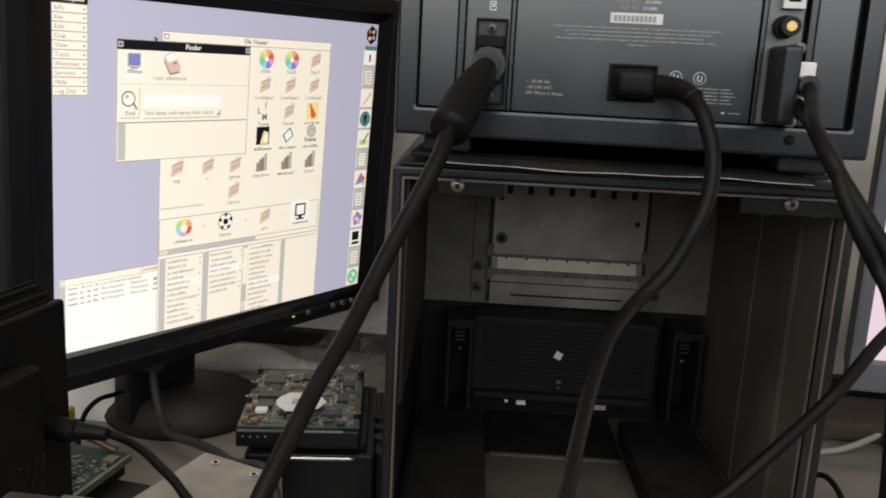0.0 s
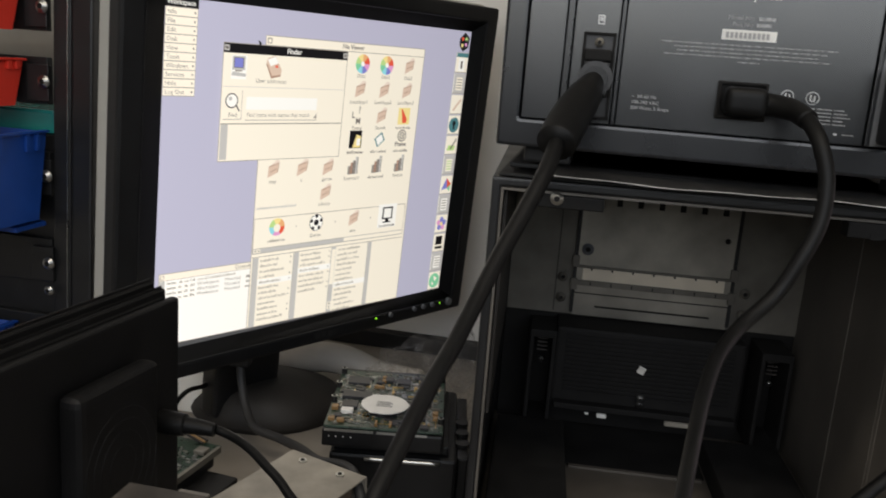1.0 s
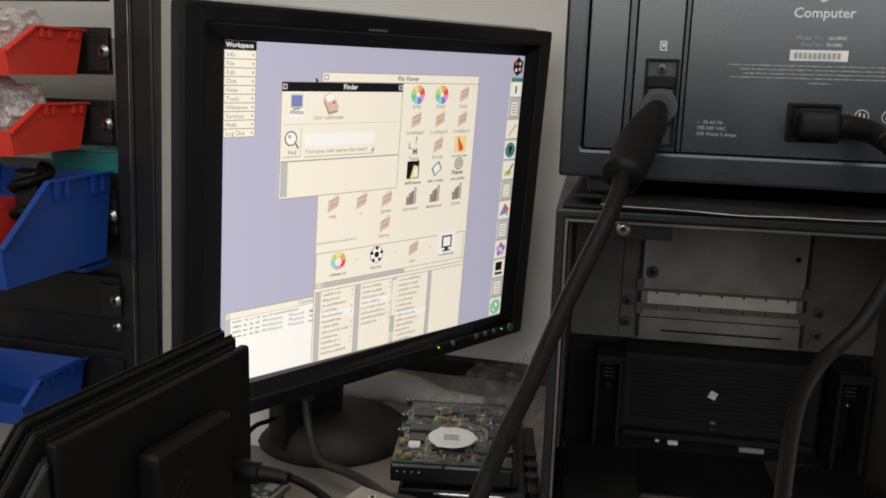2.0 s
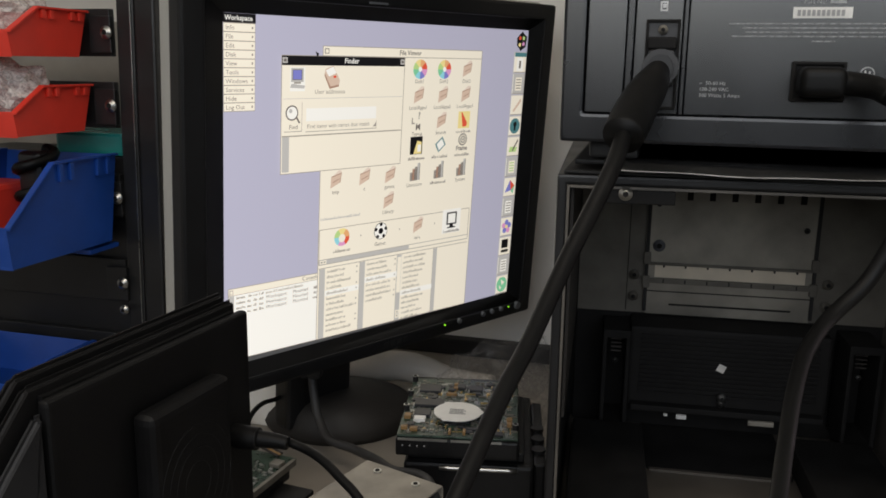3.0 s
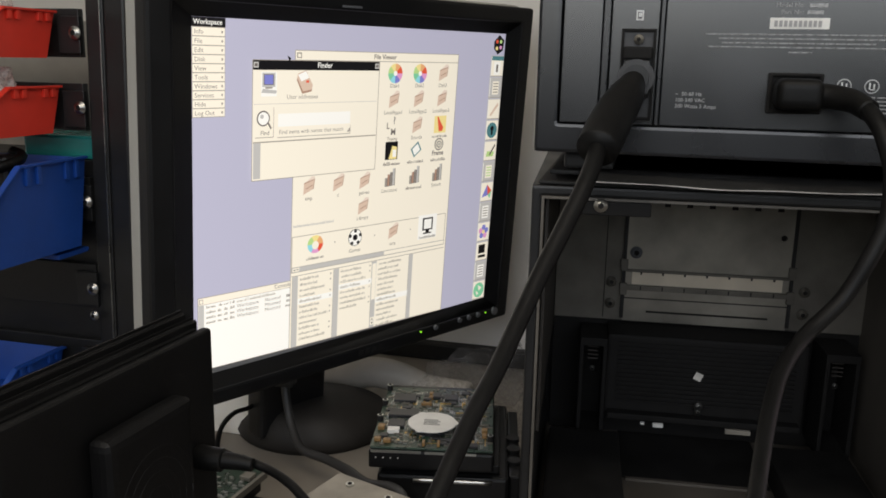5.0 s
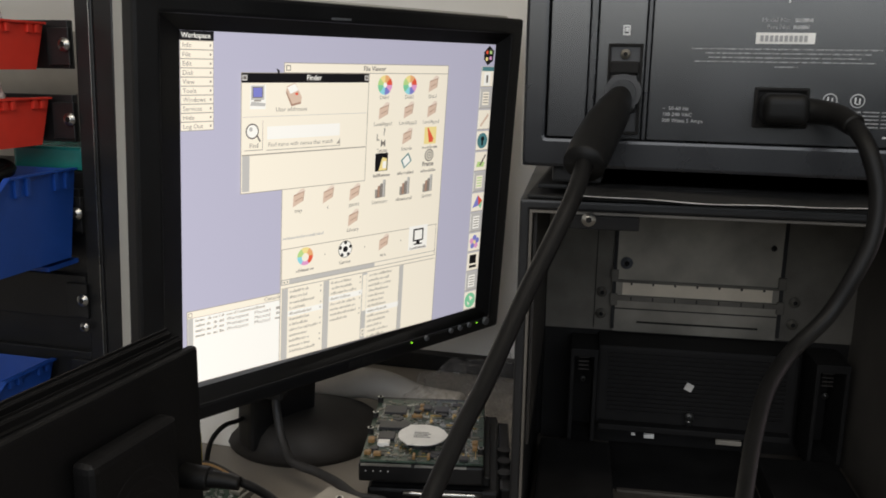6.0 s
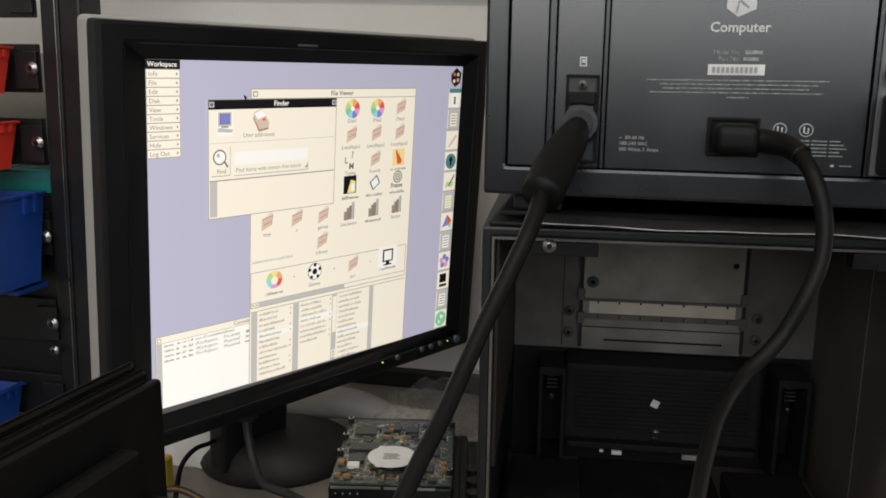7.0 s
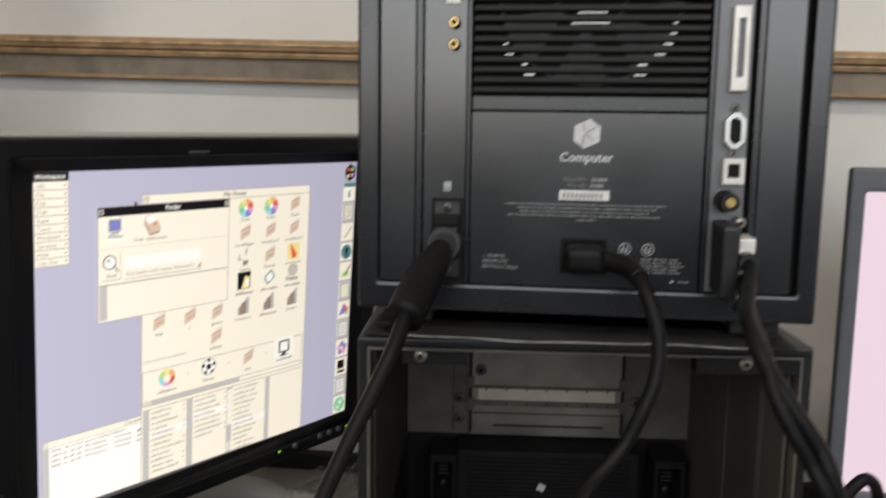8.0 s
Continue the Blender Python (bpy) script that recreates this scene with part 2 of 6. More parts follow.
def bm_sweep(pts, radius, seg=12, steps=10, squash=1.0):
    """A round cable along the points; radius may be a list, one for each point."""
    path = smooth_path(pts, steps)
    bm = bmesh.new()
    rings, side = [], None
    for k, q in enumerate(path):
        t = (path[min(k + 1, len(path) - 1)] - path[max(k - 1, 0)]).normalized()
        side = t.orthogonal().normalized() if side is None else (side - t * side.dot(t)).normalized()
        other = t.cross(side)
        if isinstance(radius, (list, tuple)):
            f = k / (len(path) - 1) * (len(radius) - 1)
            a = min(int(f), len(radius) - 2)
            r = radius[a] + (radius[a + 1] - radius[a]) * (f - a)
        else:
            r = radius
        rings.append([bm.verts.new(q + (side * math.cos(w) + other * math.sin(w) * squash) * r) for w in (math.tau * j / seg for j in range(seg))])
    for a, b in zip(rings, rings[1:]):
        for j in range(seg):
            bm.faces.new((a[j], a[(j + 1) % seg], b[(j + 1) % seg], b[j]))
    bm.faces.new(rings[0][::-1])
    bm.faces.new(rings[-1])
    return bm


def writing(name, text, size, mat, parent, m, align="LEFT", label="", bold=0.0):
    """Flat lettering in the built-in font, in local x and z, facing -y."""
    cu = bpy.data.curves.new(name, "FONT")
    cu.body, cu.size, cu.align_x, cu.align_y, cu.offset = text, size, align, "CENTER", bold
    cu.resolution_u = 2
    tmp = bpy.data.objects.new(name, cu)
    scene.collection.objects.link(tmp)
    me = bpy.data.meshes.new_from_object(tmp.evaluated_get(bpy.context.evaluated_depsgraph_get()))
    bpy.data.objects.remove(tmp)
    bpy.data.curves.remove(cu)
    me.name = name
    me.transform(Matrix.Rotation(radians(90), 4, "X"))
    me.materials.clear()
    me.materials.append(mat)
    ob = new(name, me)
    ob.parent, ob.matrix_basis = parent, m
    if label:
        ob["label"] = label
    return ob


def at(x, y, z):
    return Matrix.Translation((x, y, z))


# ---- the room ----
def slab(name, x0, x1, y0, y1, z0, z1, mat, label, category, bevel=0.0):
    return tagged(part(name, bm_box(x0, x1, y0, y1, z0, z1, bevel), mat), label, category, kind="structure")


X0, X1, Y0, Y1, Z0, Z1 = ROOM
slab("floor", X0 - 0.1, X1 + 0.1, Y0 - 0.1, Y1 + 0.1, Z0 - 0.1, Z0, FLOOR_COVER, "dark grey floor covering of the workroom", "floor")
slab("ceiling", X0 - 0.1, X1 + 0.1, Y0 - 0.1, Y1 + 0.1, Z1, Z1 + 0.1, CEILING_PAINT, "plain white painted ceiling", "ceiling")
slab("wall_north", X0 - 0.1, X1 + 0.1, Y1, Y1 + 0.1, Z0, Z1, WALL_PAINT, "off-white painted wall behind the desk", "wall")
slab("wall_west", X0 - 0.1, X0, Y0, Y1, Z0, Z1, WALL_PAINT, "plain off-white side wall", "wall")
slab("wall_east", X1, X1 + 0.1, Y0, Y1, Z0, Z1, WALL_PAINT, "plain off-white side wall", "wall")
south = tagged(part("wall_south", bm_frame((X0 - 0.1, X1 + 0.1, Z0, Z1), ASSUMED_WINDOW, Y0 - 0.1, Y0), REFLECTED_DARK), "unseen wall, kept dark for reflections, with an assumed window opening", "wall", kind="structure")

fix = thing("ceiling_light", "long white ceiling lamp above the desk", "lamp")
part("housing", bm_frame((CEILING_LAMP[0] - 0.99, CEILING_LAMP[0] + 0.99, Z1 - 0.05, Z1 - 0.0005), (CEILING_LAMP[0] - 0.97, CEILING_LAMP[0] + 0.97, Z1 - 0.0499, Z1 - 0.002), CEILING_LAMP[1] - 0.13, CEILING_LAMP[1] + 0.13), CEILING_PAINT, fix)

rail = thing("wall_rail", "brown varnished wooden rail along the wall, slightly out of level", "rail", at(0, 0, 0.5465) @ Matrix.Rotation(radians(1.08), 4, "Y"), kind="structure")
part("board", bm_box(X0, X1, Y1 - 0.018, Y1 - 0.001, -0.0515, -0.0235, 0.002), RAIL_LOW, rail, "weathered grey-brown lower board")
part("board_foot", bm_box(X0, X1, Y1 - 0.0205, Y1 - 0.0182, -0.0515, -0.0475, 0.001), RAIL_WOOD, rail)
part("middle_lip", bm_box(X0, X1, Y1 - 0.024, Y1 - 0.001, -0.0232, -0.0152, 0.002), RAIL_WOOD, rail, "varnished brown moulding step")
part("top_lip", bm_box(X0, X1, Y1 - 0.030, Y1 - 0.001, -0.0149, 0.0, 0.004), RAIL_WOOD, rail, "varnished brown top moulding")
# Two pale beads carry the moulding's highlight lines in their colour.
part("bead", bm_box(X0, X1, Y1 - 0.0330, Y1 - 0.0302, -0.0085, -0.0058, 0.0008), RAIL_HIGHLIGHT, rail, "pale bead painted as the moulding's highlight line")
part("bead", bm_box(X0, X1, Y1 - 0.0262, Y1 - 0.0242, -0.0190, -0.0172, 0.0006), RAIL_HIGHLIGHT, rail, "pale bead painted as the moulding's highlight line")
slab("baseboard", X0, X1, Y1 - 0.02, Y1 - 0.001, DESK + 0.0005, DESK + 0.022, MATTE_BLACK, "black cable strip along the back of the desk", "trim", 0.002)

desk = thing("desk", "light grey laminate desk with worn top", "desk")
part("desktop", bm_box(-1.15, 1.5, -0.42, Y1 - 0.002, DESK - 0.028, DESK, 0.003), LAMINATE, desk)
for dx in (-1.1, 1.45):
    for dy in (-0.37, 0.43):
        part("leg", bm_box(dx - 0.02, dx + 0.02, dy - 0.02, dy + 0.02, Z0, DESK - 0.0285, 0.002), RACK_STEEL, desk)


# ---- the working cube computer, seen from its back ----
UZ0, UZ1, SIDE = 0.32, 0.625, 0.305


def screw(parent, x, y, z, r, mat=STEEL, depth=0.003):
    """A pan-head screw with a slotted socket, facing -y."""
    bm = bm_cyl(r, depth, "Y", (0, 0, 0), 18)
    bmesh.ops.bevel(bm, geom=[e for e in bm.edges if e.calc_face_angle(0) > 1], offset=r * 0.3, segments=2, affect="EDGES")
    ob = part("screw", bm, mat, parent, m=at(x, y - depth / 2, z), smooth=True)
    part("socket", bm_cyl(r * 0.45, 0.0006, "Y", (0, 0, 0), 6), DEEP_BLACK, ob, m=at(0, -depth / 2 - 0.0002, 0))
    return ob


def bm_eight(o, i, cut, y0, y1):
    """An eight-cornered ring in x and z: o and i are (x0, x1, z0, z1), their corners cut off."""
    bm = bmesh.new()
    rings = []
    for y in (y0, y1):
        for a, c in ((o, cut), (i, cut * 0.5)):
            pts = ((a[0] + c, a[2]), (a[1] - c, a[2]), (a[1], a[2] + c), (a[1], a[3] - c), (a[1] - c, a[3]), (a[0] + c, a[3]), (a[0], a[3] - c), (a[0], a[2] + c))
            rings.append([bm.verts.new((x, y, z)) for x, z in pts])
    fo, fi, bo, bi = rings
    for k in range(8):
        n = (k + 1) % 8
        bm.faces.new((fo[k], fo[n], fi[n], fi[k]))
        bm.faces.new((bo[k], bi[k], bi[n], bo[n]))
        bm.faces.new((fo[k], bo[k], bo[n], fo[n]))
        bm.faces.new((fi[k], fi[n], bi[n], bi[k]))
    return bm


def upper_cube():
    cube = thing("cube_computer", "black cube-shaped workstation standing on a second cube, cables plugged in", "computer")
    # the case: a hollow shell whose back lies at y = 0
    part("case", bm_frame((0, SIDE, UZ0, UZ1), (0.0145, 0.2925, UZ0 + 0.0185, UZ1 - 0.015), 0.0, 0.302, bevel=0.0022), CUBE_BLACK, cube, "black painted magnesium case")
    part("front_cover", bm_box(0.004, SIDE - 0.004, 0.3025, 0.306, UZ0 + 0.004, UZ1 - 0.004, 0.001), CUBE_BLACK, cube)
    part("inner_wall", bm_box(0.014, 0.293, 0.012, 0.016, UZ0 + 0.018, UZ1 - 0.015), DEEP_BLACK, cube)
    top = UZ1 - 0.0165
    # blank slot covers
    part("slot_cover", bm_box(0.0156, 0.0395, 0.0008, 0.010, 0.3393, top, 0.0006), CUBE_PANEL, cube, "long blank black slot cover")
    part("slot_cover", bm_box(0.2640, 0.2875, 0.0008, 0.010, 0.3393, top, 0.0006), CUBE_PANEL, cube, "long blank black slot cover")
    part("slot_rib", bm_box(0.0402, 0.0444, 0.0000, 0.010, 0.3391, top, 0.0006), CUBE_BLACK, cube)
    # the sound and display card's plate
    plate = part("display_card_plate", bm_box(0.0451, 0.0738, 0.0015, 0.010, 0.3391, top, 0.0006), CUBE_PANEL, cube, "black plate of the display card")
    part("socket_frame", bm_frame((0.0518, 0.0726, 0.3425, 0.3975), (0.0534, 0.0710, 0.3441, 0.3959), -0.0016, 0.0014, bevel=0.0004), DEEP_BLACK, plate)
    part("socket_plate", bm_box(0.0534, 0.0710, 0.0008, 0.0014, 0.3441, 0.3959), RING_GREY, plate)
    screw(plate, 0.0622, 0.0008, 0.3912, 0.0030, ZINC)
    screw(plate, 0.0625, 0.0008, 0.3490, 0.0030, ZINC)
    for z in (0.499, 0.513):
        jack = part("phono_jack", bm_cyl(0.0036, 0.006, "Y", (0.0655, 0.0, z), 16), DEEP_BLACK, plate, "black phono jack with a gold sleeve")
        part("sleeve", bm_cyl(0.0029, 0.0030, "Y", (0.0655, -0.0040, z), 16), BRASS, jack, "gold-plated sleeve")
        part("hole", bm_cyl(0.0019, 0.0010, "Y", (0.0655, -0.0053, z), 12), DEEP_BLACK, jack)
    part("jack_ring", bm_frame((0.0600, 0.0690, 0.5255, 0.5345), (0.0625, 0.0665, 0.528, 0.532), -0.0004, 0.0014), LABEL_WHITE, plate)
    mark = part("port_mark", bm_frame((0.0598, 0.0642, 0.4025, 0.4085), (0.0606, 0.0634, 0.4034, 0.4076), 0.0010, 0.0014), WHITE_PRINT, plate)
    part("mark_fold", bm_box(0.0612, 0.0632, 0.0010, 0.0014, 0.4046, 0.4070), WHITE_PRINT, mark)
    # the power supply panel in the middle
    part("panel_post", bm_box(0.0745, 0.0769, -0.0004, 0.010, 0.3391, top, 0.0005), CUBE_BLACK, cube)
    part("panel_post", bm_box(0.2305, 0.2332, -0.0008, 0.010, 0.3392, top, 0.0006), CUBE_BLACK, cube)
    panel = part("power_panel", bm_box(0.0776, 0.2298, 0.0015, 0.010, 0.3392, 0.4557, 0.0005), CUBE_PANEL, cube, "satin black power supply panel with printed legends")
    part("cross_bar", bm_box(0.0778, 0.2296, 0.0000, 0.010, 0.4565, 0.4660, 0.0008), CUBE_BLACK, cube)
    grille = part("grille_backing", bm_box(0.0780, 0.2295, 0.0095, 0.0110, 0.4665, 0.595), DEEP_BLACK, cube, "dark cooling grille")
    slat = part("slat", bm_box(0.0782, 0.2293, 0.0015, 0.0093, -0.0017, 0.0017, 0.0008), MATTE_BLACK, grille, m=at(0, 0, 0.4700))
    for k in range(1, 20):
        again(slat, at(0, 0, 0.4700 + k * 0.0066))
    part("grille_top", bm_box(0.0778, 0.2296, 0.0000, 0.010, 0.5960, top, 0.0008), CUBE_BLACK, cube)
    # the fan behind the grille: hub, blades, and steel slivers placed as its glints
    fan = part("fan_ring", bm_cyl(0.060, 0.0010, "Y", (0.154, 0.0090, 0.5330), 48), FAN_GREY, grille, "dim fan behind the slats")
    part("fan_hub", bm_cyl(0.022, 0.0008, "Y", (0.154, 0.0081, 0.5330), 32), DEEP_BLACK, fan)
    for k in range(7):
        a = math.tau * k / 7 + 0.3
        part("blade", bm_box(0.024, 0.058, -0.0003, 0.0003, -0.009, 0.007, 0.0002), DEEP_BLACK, fan, m=at(0.154, 0.0082, 0.5330) @ Matrix.Rotation(a, 4, "Y"))
    for x, z, w in ((0.099, 0.5002, 0.004), (0.1015, 0.4935, 0.0075), (0.1115, 0.4868, 0.005), (0.115, 0.4802, 0.0095), (0.208, 0.5135, 0.004), (0.207, 0.5068, 0.006), (0.204, 0.5002, 0.0085), (0.199, 0.4935, 0.009), (0.188, 0.4868, 0.008), (0.187, 0.4802, 0.0105), (0.154, 0.5135, 0.034), (0.155, 0.5202, 0.026), (0.155, 0.5290, 0.036)):
        part("guard_wire", bm_box(x - w * 0.36, x + w * 0.36, 0.0070, 0.0080, z - 0.0003, z + 0.0005), STEEL, grille)
    f = 0.0011
    # printing on the panel: a cube mark, words, a white label and two approval marks
    logo = bmesh.new()
    for w0 in (0.0,):
        ring = [logo.verts.new((0.154 + 0.0098 * math.cos(radians(a)), f, 0.4420 + 0.0098 * math.sin(radians(a)))) for a in (80, 28, -32, -100, -152, 148)]
        logo.faces.new(ring)
    mark = part("cube_mark", logo, WHITE_PRINT, panel, "pale printed hexagonal cube mark")
    for a in (100, 28, -40, -100):
        q = at(0.1525, f - 0.0004, 0.4425) @ Matrix.Rotation(radians(-a), 4, "Y")
        part("mark_line", bm_box(0.0008, 0.0075, -0.0002, 0.0002, -0.0004, 0.0004), LABEL_INK, mark, m=q)
    writing("word", "Computer", 0.0082, WHITE_PRINT, panel, at(0.1540, f, 0.4262), "CENTER", "printed word Computer", 0.00016)
    writing("small_print", "Model No:", 0.0036, FAINT_PRINT, panel, at(0.1475, f, 0.4118), "CENTER")
    part("print_bar", bm_box(0.1580, 0.1680, f, f + 0.0003, 0.4106, 0.4128), FAINT_PRINT, panel)
    writing("small_print", "Part No:", 0.0036, FAINT_PRINT, panel, at(0.1490, f, 0.4078), "CENTER")
    part("print_bar", bm_box(0.1572, 0.1660, f, f + 0.0003, 0.4067, 0.4088), FAINT_PRINT, panel)
    tag = part("serial_label", bm_box(0.1371, 0.1699, f - 0.0002, f + 0.0004, 0.3982, 0.4046), LABEL_WHITE, panel, "white serial number label")
    for k in range(10):
        part("number_bar", bm_box(0.1395 + k * 0.0027, 0.1413 + k * 0.0027, f - 0.0006, f - 0.0003, 0.3995, 0.4030), LABEL_INK, tag)
    rnd = random.Random(3)
    for z, xa, xb in ((0.3950, 0.1010, 0.2070), (0.3925, 0.1090, 0.2010), (0.3900, 0.1110, 0.1960), (0.3876, 0.1030, 0.2040), (0.3848, 0.1490, 0.1620)):
        x = xa
        while x < xb:
            w = rnd.uniform(0.0025, 0.0075)
            part("print_bar", bm_box(x, min(x + w, xb), f, f + 0.0003, z - 0.00035, z + 0.00035), FAINT_PRINT, panel)
            x += w + 0.0005
    for k, word in enumerate(("~  50-60 Hz", "100-240 VAC", "300 Watts 5 Amps")):
        writing("small_print", word, 0.0032, MID_PRINT, panel, at(0.0862, f, 0.3590 - k * 0.0037))
    for x in (0.1815, 0.1965):
        part("approval_mark", bm_cyl(0.0041, 0.0003, "Y", (x, f + 0.0001, 0.3662), 24), MID_PRINT, panel)
        part("mark_hole", bm_cyl(0.0034, 0.0003, "Y", (x, f - 0.0002, 0.3662), 24), CUBE_PANEL, panel)
        part("mark_stroke", bm_box(x - 0.0017, x - 0.0009, f - 0.0007, f - 0.0005, 0.3645, 0.3682), WHITE_PRINT, panel)
        part("mark_stroke", bm_box(x + 0.0007, x + 0.0015, f - 0.0007, f - 0.0005, 0.3640, 0.3676), WHITE_PRINT, panel)
        part("mark_stroke", bm_box(x - 0.0008, x + 0.0016, f - 0.0007, f - 0.0005, 0.3640, 0.3646), WHITE_PRINT, panel)
    for k in range(5):
        for x0, w in ((0.1920, 0.007), (0.2000, 0.009), (0.2102, 0.006 + 0.002 * (k % 3))):
            part("print_bar", bm_box(x0, x0 + w, f, f + 0.0003, 0.3594 - k * 0.0022, 0.3602 - k * 0.0022), FAINT_PRINT, panel)
    part("print_bar", bm_box(0.2120, 0.2140, f, f + 0.0003, 0.3446, 0.3458), WHITE_PRINT, panel)
    part("print_bar", bm_box(0.2170, 0.2240, f, f + 0.0003, 0.3448, 0.3456), FAINT_PRINT, panel)
    # power inlet
    inlet = part("power_inlet", bm_frame((0.1392, 0.1698, 0.3492, 0.3730), (0.1412, 0.1678, 0.3512, 0.3710), -0.0022, 0.0016, bevel=0.0010), DEEP_BLACK, panel, "black mains inlet")
    part("inlet_well", bm_box(0.1411, 0.1679, 0.0008, 0.0014, 0.3511, 0.3711), DEEP_BLACK, inlet)
    # the bright connector strip of the processor board
    strip = part("connector_strip", bm_box(0.2342, 0.2560, 0.0025, 0.0100, 0.3395, top, 0.0006), STRIP_GREY, cube, "grey connector strip of the processor board")
    part("slot_gap", bm_box(0.2568, 0.2630, 0.0100, 0.0108, 0.3395, top), DEEP_BLACK, cube)
    part("slot_gap", bm_box(0.2880, 0.2920, 0.0100, 0.0108, 0.3395, top), DEEP_BLACK, cube)
    part("slot_rib", bm_box(0.2590, 0.2632, 0.0000, 0.0096, 0.3395, top, 0.0008), CUBE_BLACK, cube)
    net = part("wide_socket", bm_frame((0.2425, 0.2530, 0.4700, 0.5230), (0.2460, 0.2498, 0.4790, 0.5150), -0.0030, 0.0022, bevel=0.0008), SOCKET_PALE, strip, "pale plated ribbon socket")
    part("contact_block", bm_box(0.2462, 0.2496, -0.0016, 0.0020, 0.4795, 0.5145), GREY_PLASTIC, net)
    dsub = part("round_socket", bm_eight((0.2407, 0.2533, 0.4340, 0.4565), (0.2436, 0.2504, 0.4370, 0.4535), 0.0045, -0.0045, 0.0022), STEEL, strip, "bright steel D-shaped socket")
    part("contact_block", bm_box(0.2440, 0.2500, -0.0020, 0.0020, 0.4378, 0.4527), DEEP_BLACK, dsub)
    for z in (0.4305, 0.4600):
        screw(strip, 0.2470, 0.0025, z, 0.0024, STEEL, 0.004)
    jack = part("network_jack", bm_frame((0.2410, 0.2545, 0.4110, 0.4275), (0.2440, 0.2515, 0.4150, 0.4240), -0.0035, 0.0022, bevel=0.0005), LABEL_WHITE, strip, "white network jack")
    part("jack_hole", bm_box(0.2441, 0.2514, -0.0010, 0.0022, 0.4151, 0.4239), DEEP_BLACK, jack)
    coax = part("coax_socket", bm_cyl(0.0058, 0.0160, "Y", (0.2450, -0.0055, 0.4000), 22), MATTE_BLACK, strip, "black coaxial socket")
    part("collar", bm_cyl(0.0070, 0.0060, "Y", (0.2440, -0.0010, 0.4000), 22), DEEP_BLACK, coax)
    part("socket_hole", bm_cyl(0.0030, 0.0006, "Y", (0.2450, -0.0136, 0.4000), 16), BRASS, coax)
    for z in (0.3872, 0.3425):
        screw(strip, 0.2520, 0.0025, z, 0.0034, STEEL, 0.016)
    screw(cube, 0.2560, 0.0000, 0.3305, 0.0034, DEEP_BLACK, 0.0015)
    for x in (0.035, 0.270):
        for y in (0.025, 0.27):
            part("foot", bm_box(x - 0.016, x + 0.016, y - 0.014, y + 0.014, 0.3090, UZ0 - 0.0003, 0.002), MATTE_BLACK, cube)
    return cube


upper_cube()


def serial_plug():
    """The thick black cable's plug in the strip at the cube's edge, with its cable."""
    plug = thing("serial_plug", "black plug with steel shell and thick black cable", "cable")
    body = part("body", bm_box(0.2365, 0.2475, -0.0380, 0.0018, 0.3415, 0.3880, 0.0030, 3), PLASTIC_BLACK, plug)
    part("shell", bm_box(0.2480, 0.2590, -0.0270, 0.0018, 0.3520, 0.3790, 0.0012), SOCKET_PALE, plug, "dull steel connector shell")
    part("knuckle", bm_cyl(0.0062, 0.012, "Y", (0.2535, -0.0320, 0.3650), 18), PLASTIC_BLACK, plug)
    pts = [(0.2535, -0.034, 0.365), (0.2510, -0.052, 0.3585), (0.2445, -0.080, 0.3520), (0.2395, -0.104, 0.3455), (0.2405, -0.124, 0.3350), (0.2465, -0.136, 0.3215), (0.2580, -0.142, 0.3045), (0.2690, -0.145, 0.2880), (0.2735, -0.150, 0.2770), (0.280, -0.150, 0.255), (0.294, -0.138, 0.19), (0.315, -0.105, 0.09), (0.335, -0.06, 0.02), (0.345, -0.02, DESK + 0.0075)]
    part("cable", bm_sweep(pts, [0.0040, 0.0042, 0.0044, 0.0046, 0.0046, 0.0046, 0.0046], 14), RUBBER, plug, smooth=True)
    twin = [(0.2500, -0.030, 0.354), (0.2490, -0.048, 0.3490), (0.2460, -0.078, 0.3440), (0.2445, -0.104, 0.3380), (0.2445, -0.128, 0.3300), (0.2460, -0.142, 0.3160), (0.2540, -0.148, 0.2985), (0.2640, -0.150, 0.2820), (0.2700, -0.155, 0.2700), (0.276, -0.154, 0.248), (0.288, -0.142, 0.185), (0.306, -0.110, 0.085), (0.325, -0.066, 0.016), (0.335, -0.03, DESK + 0.005)]
    part("twin_cable", bm_sweep(twin, 0.0038, 12), RUBBER, plug, smooth=True)
    return plug


serial_plug()


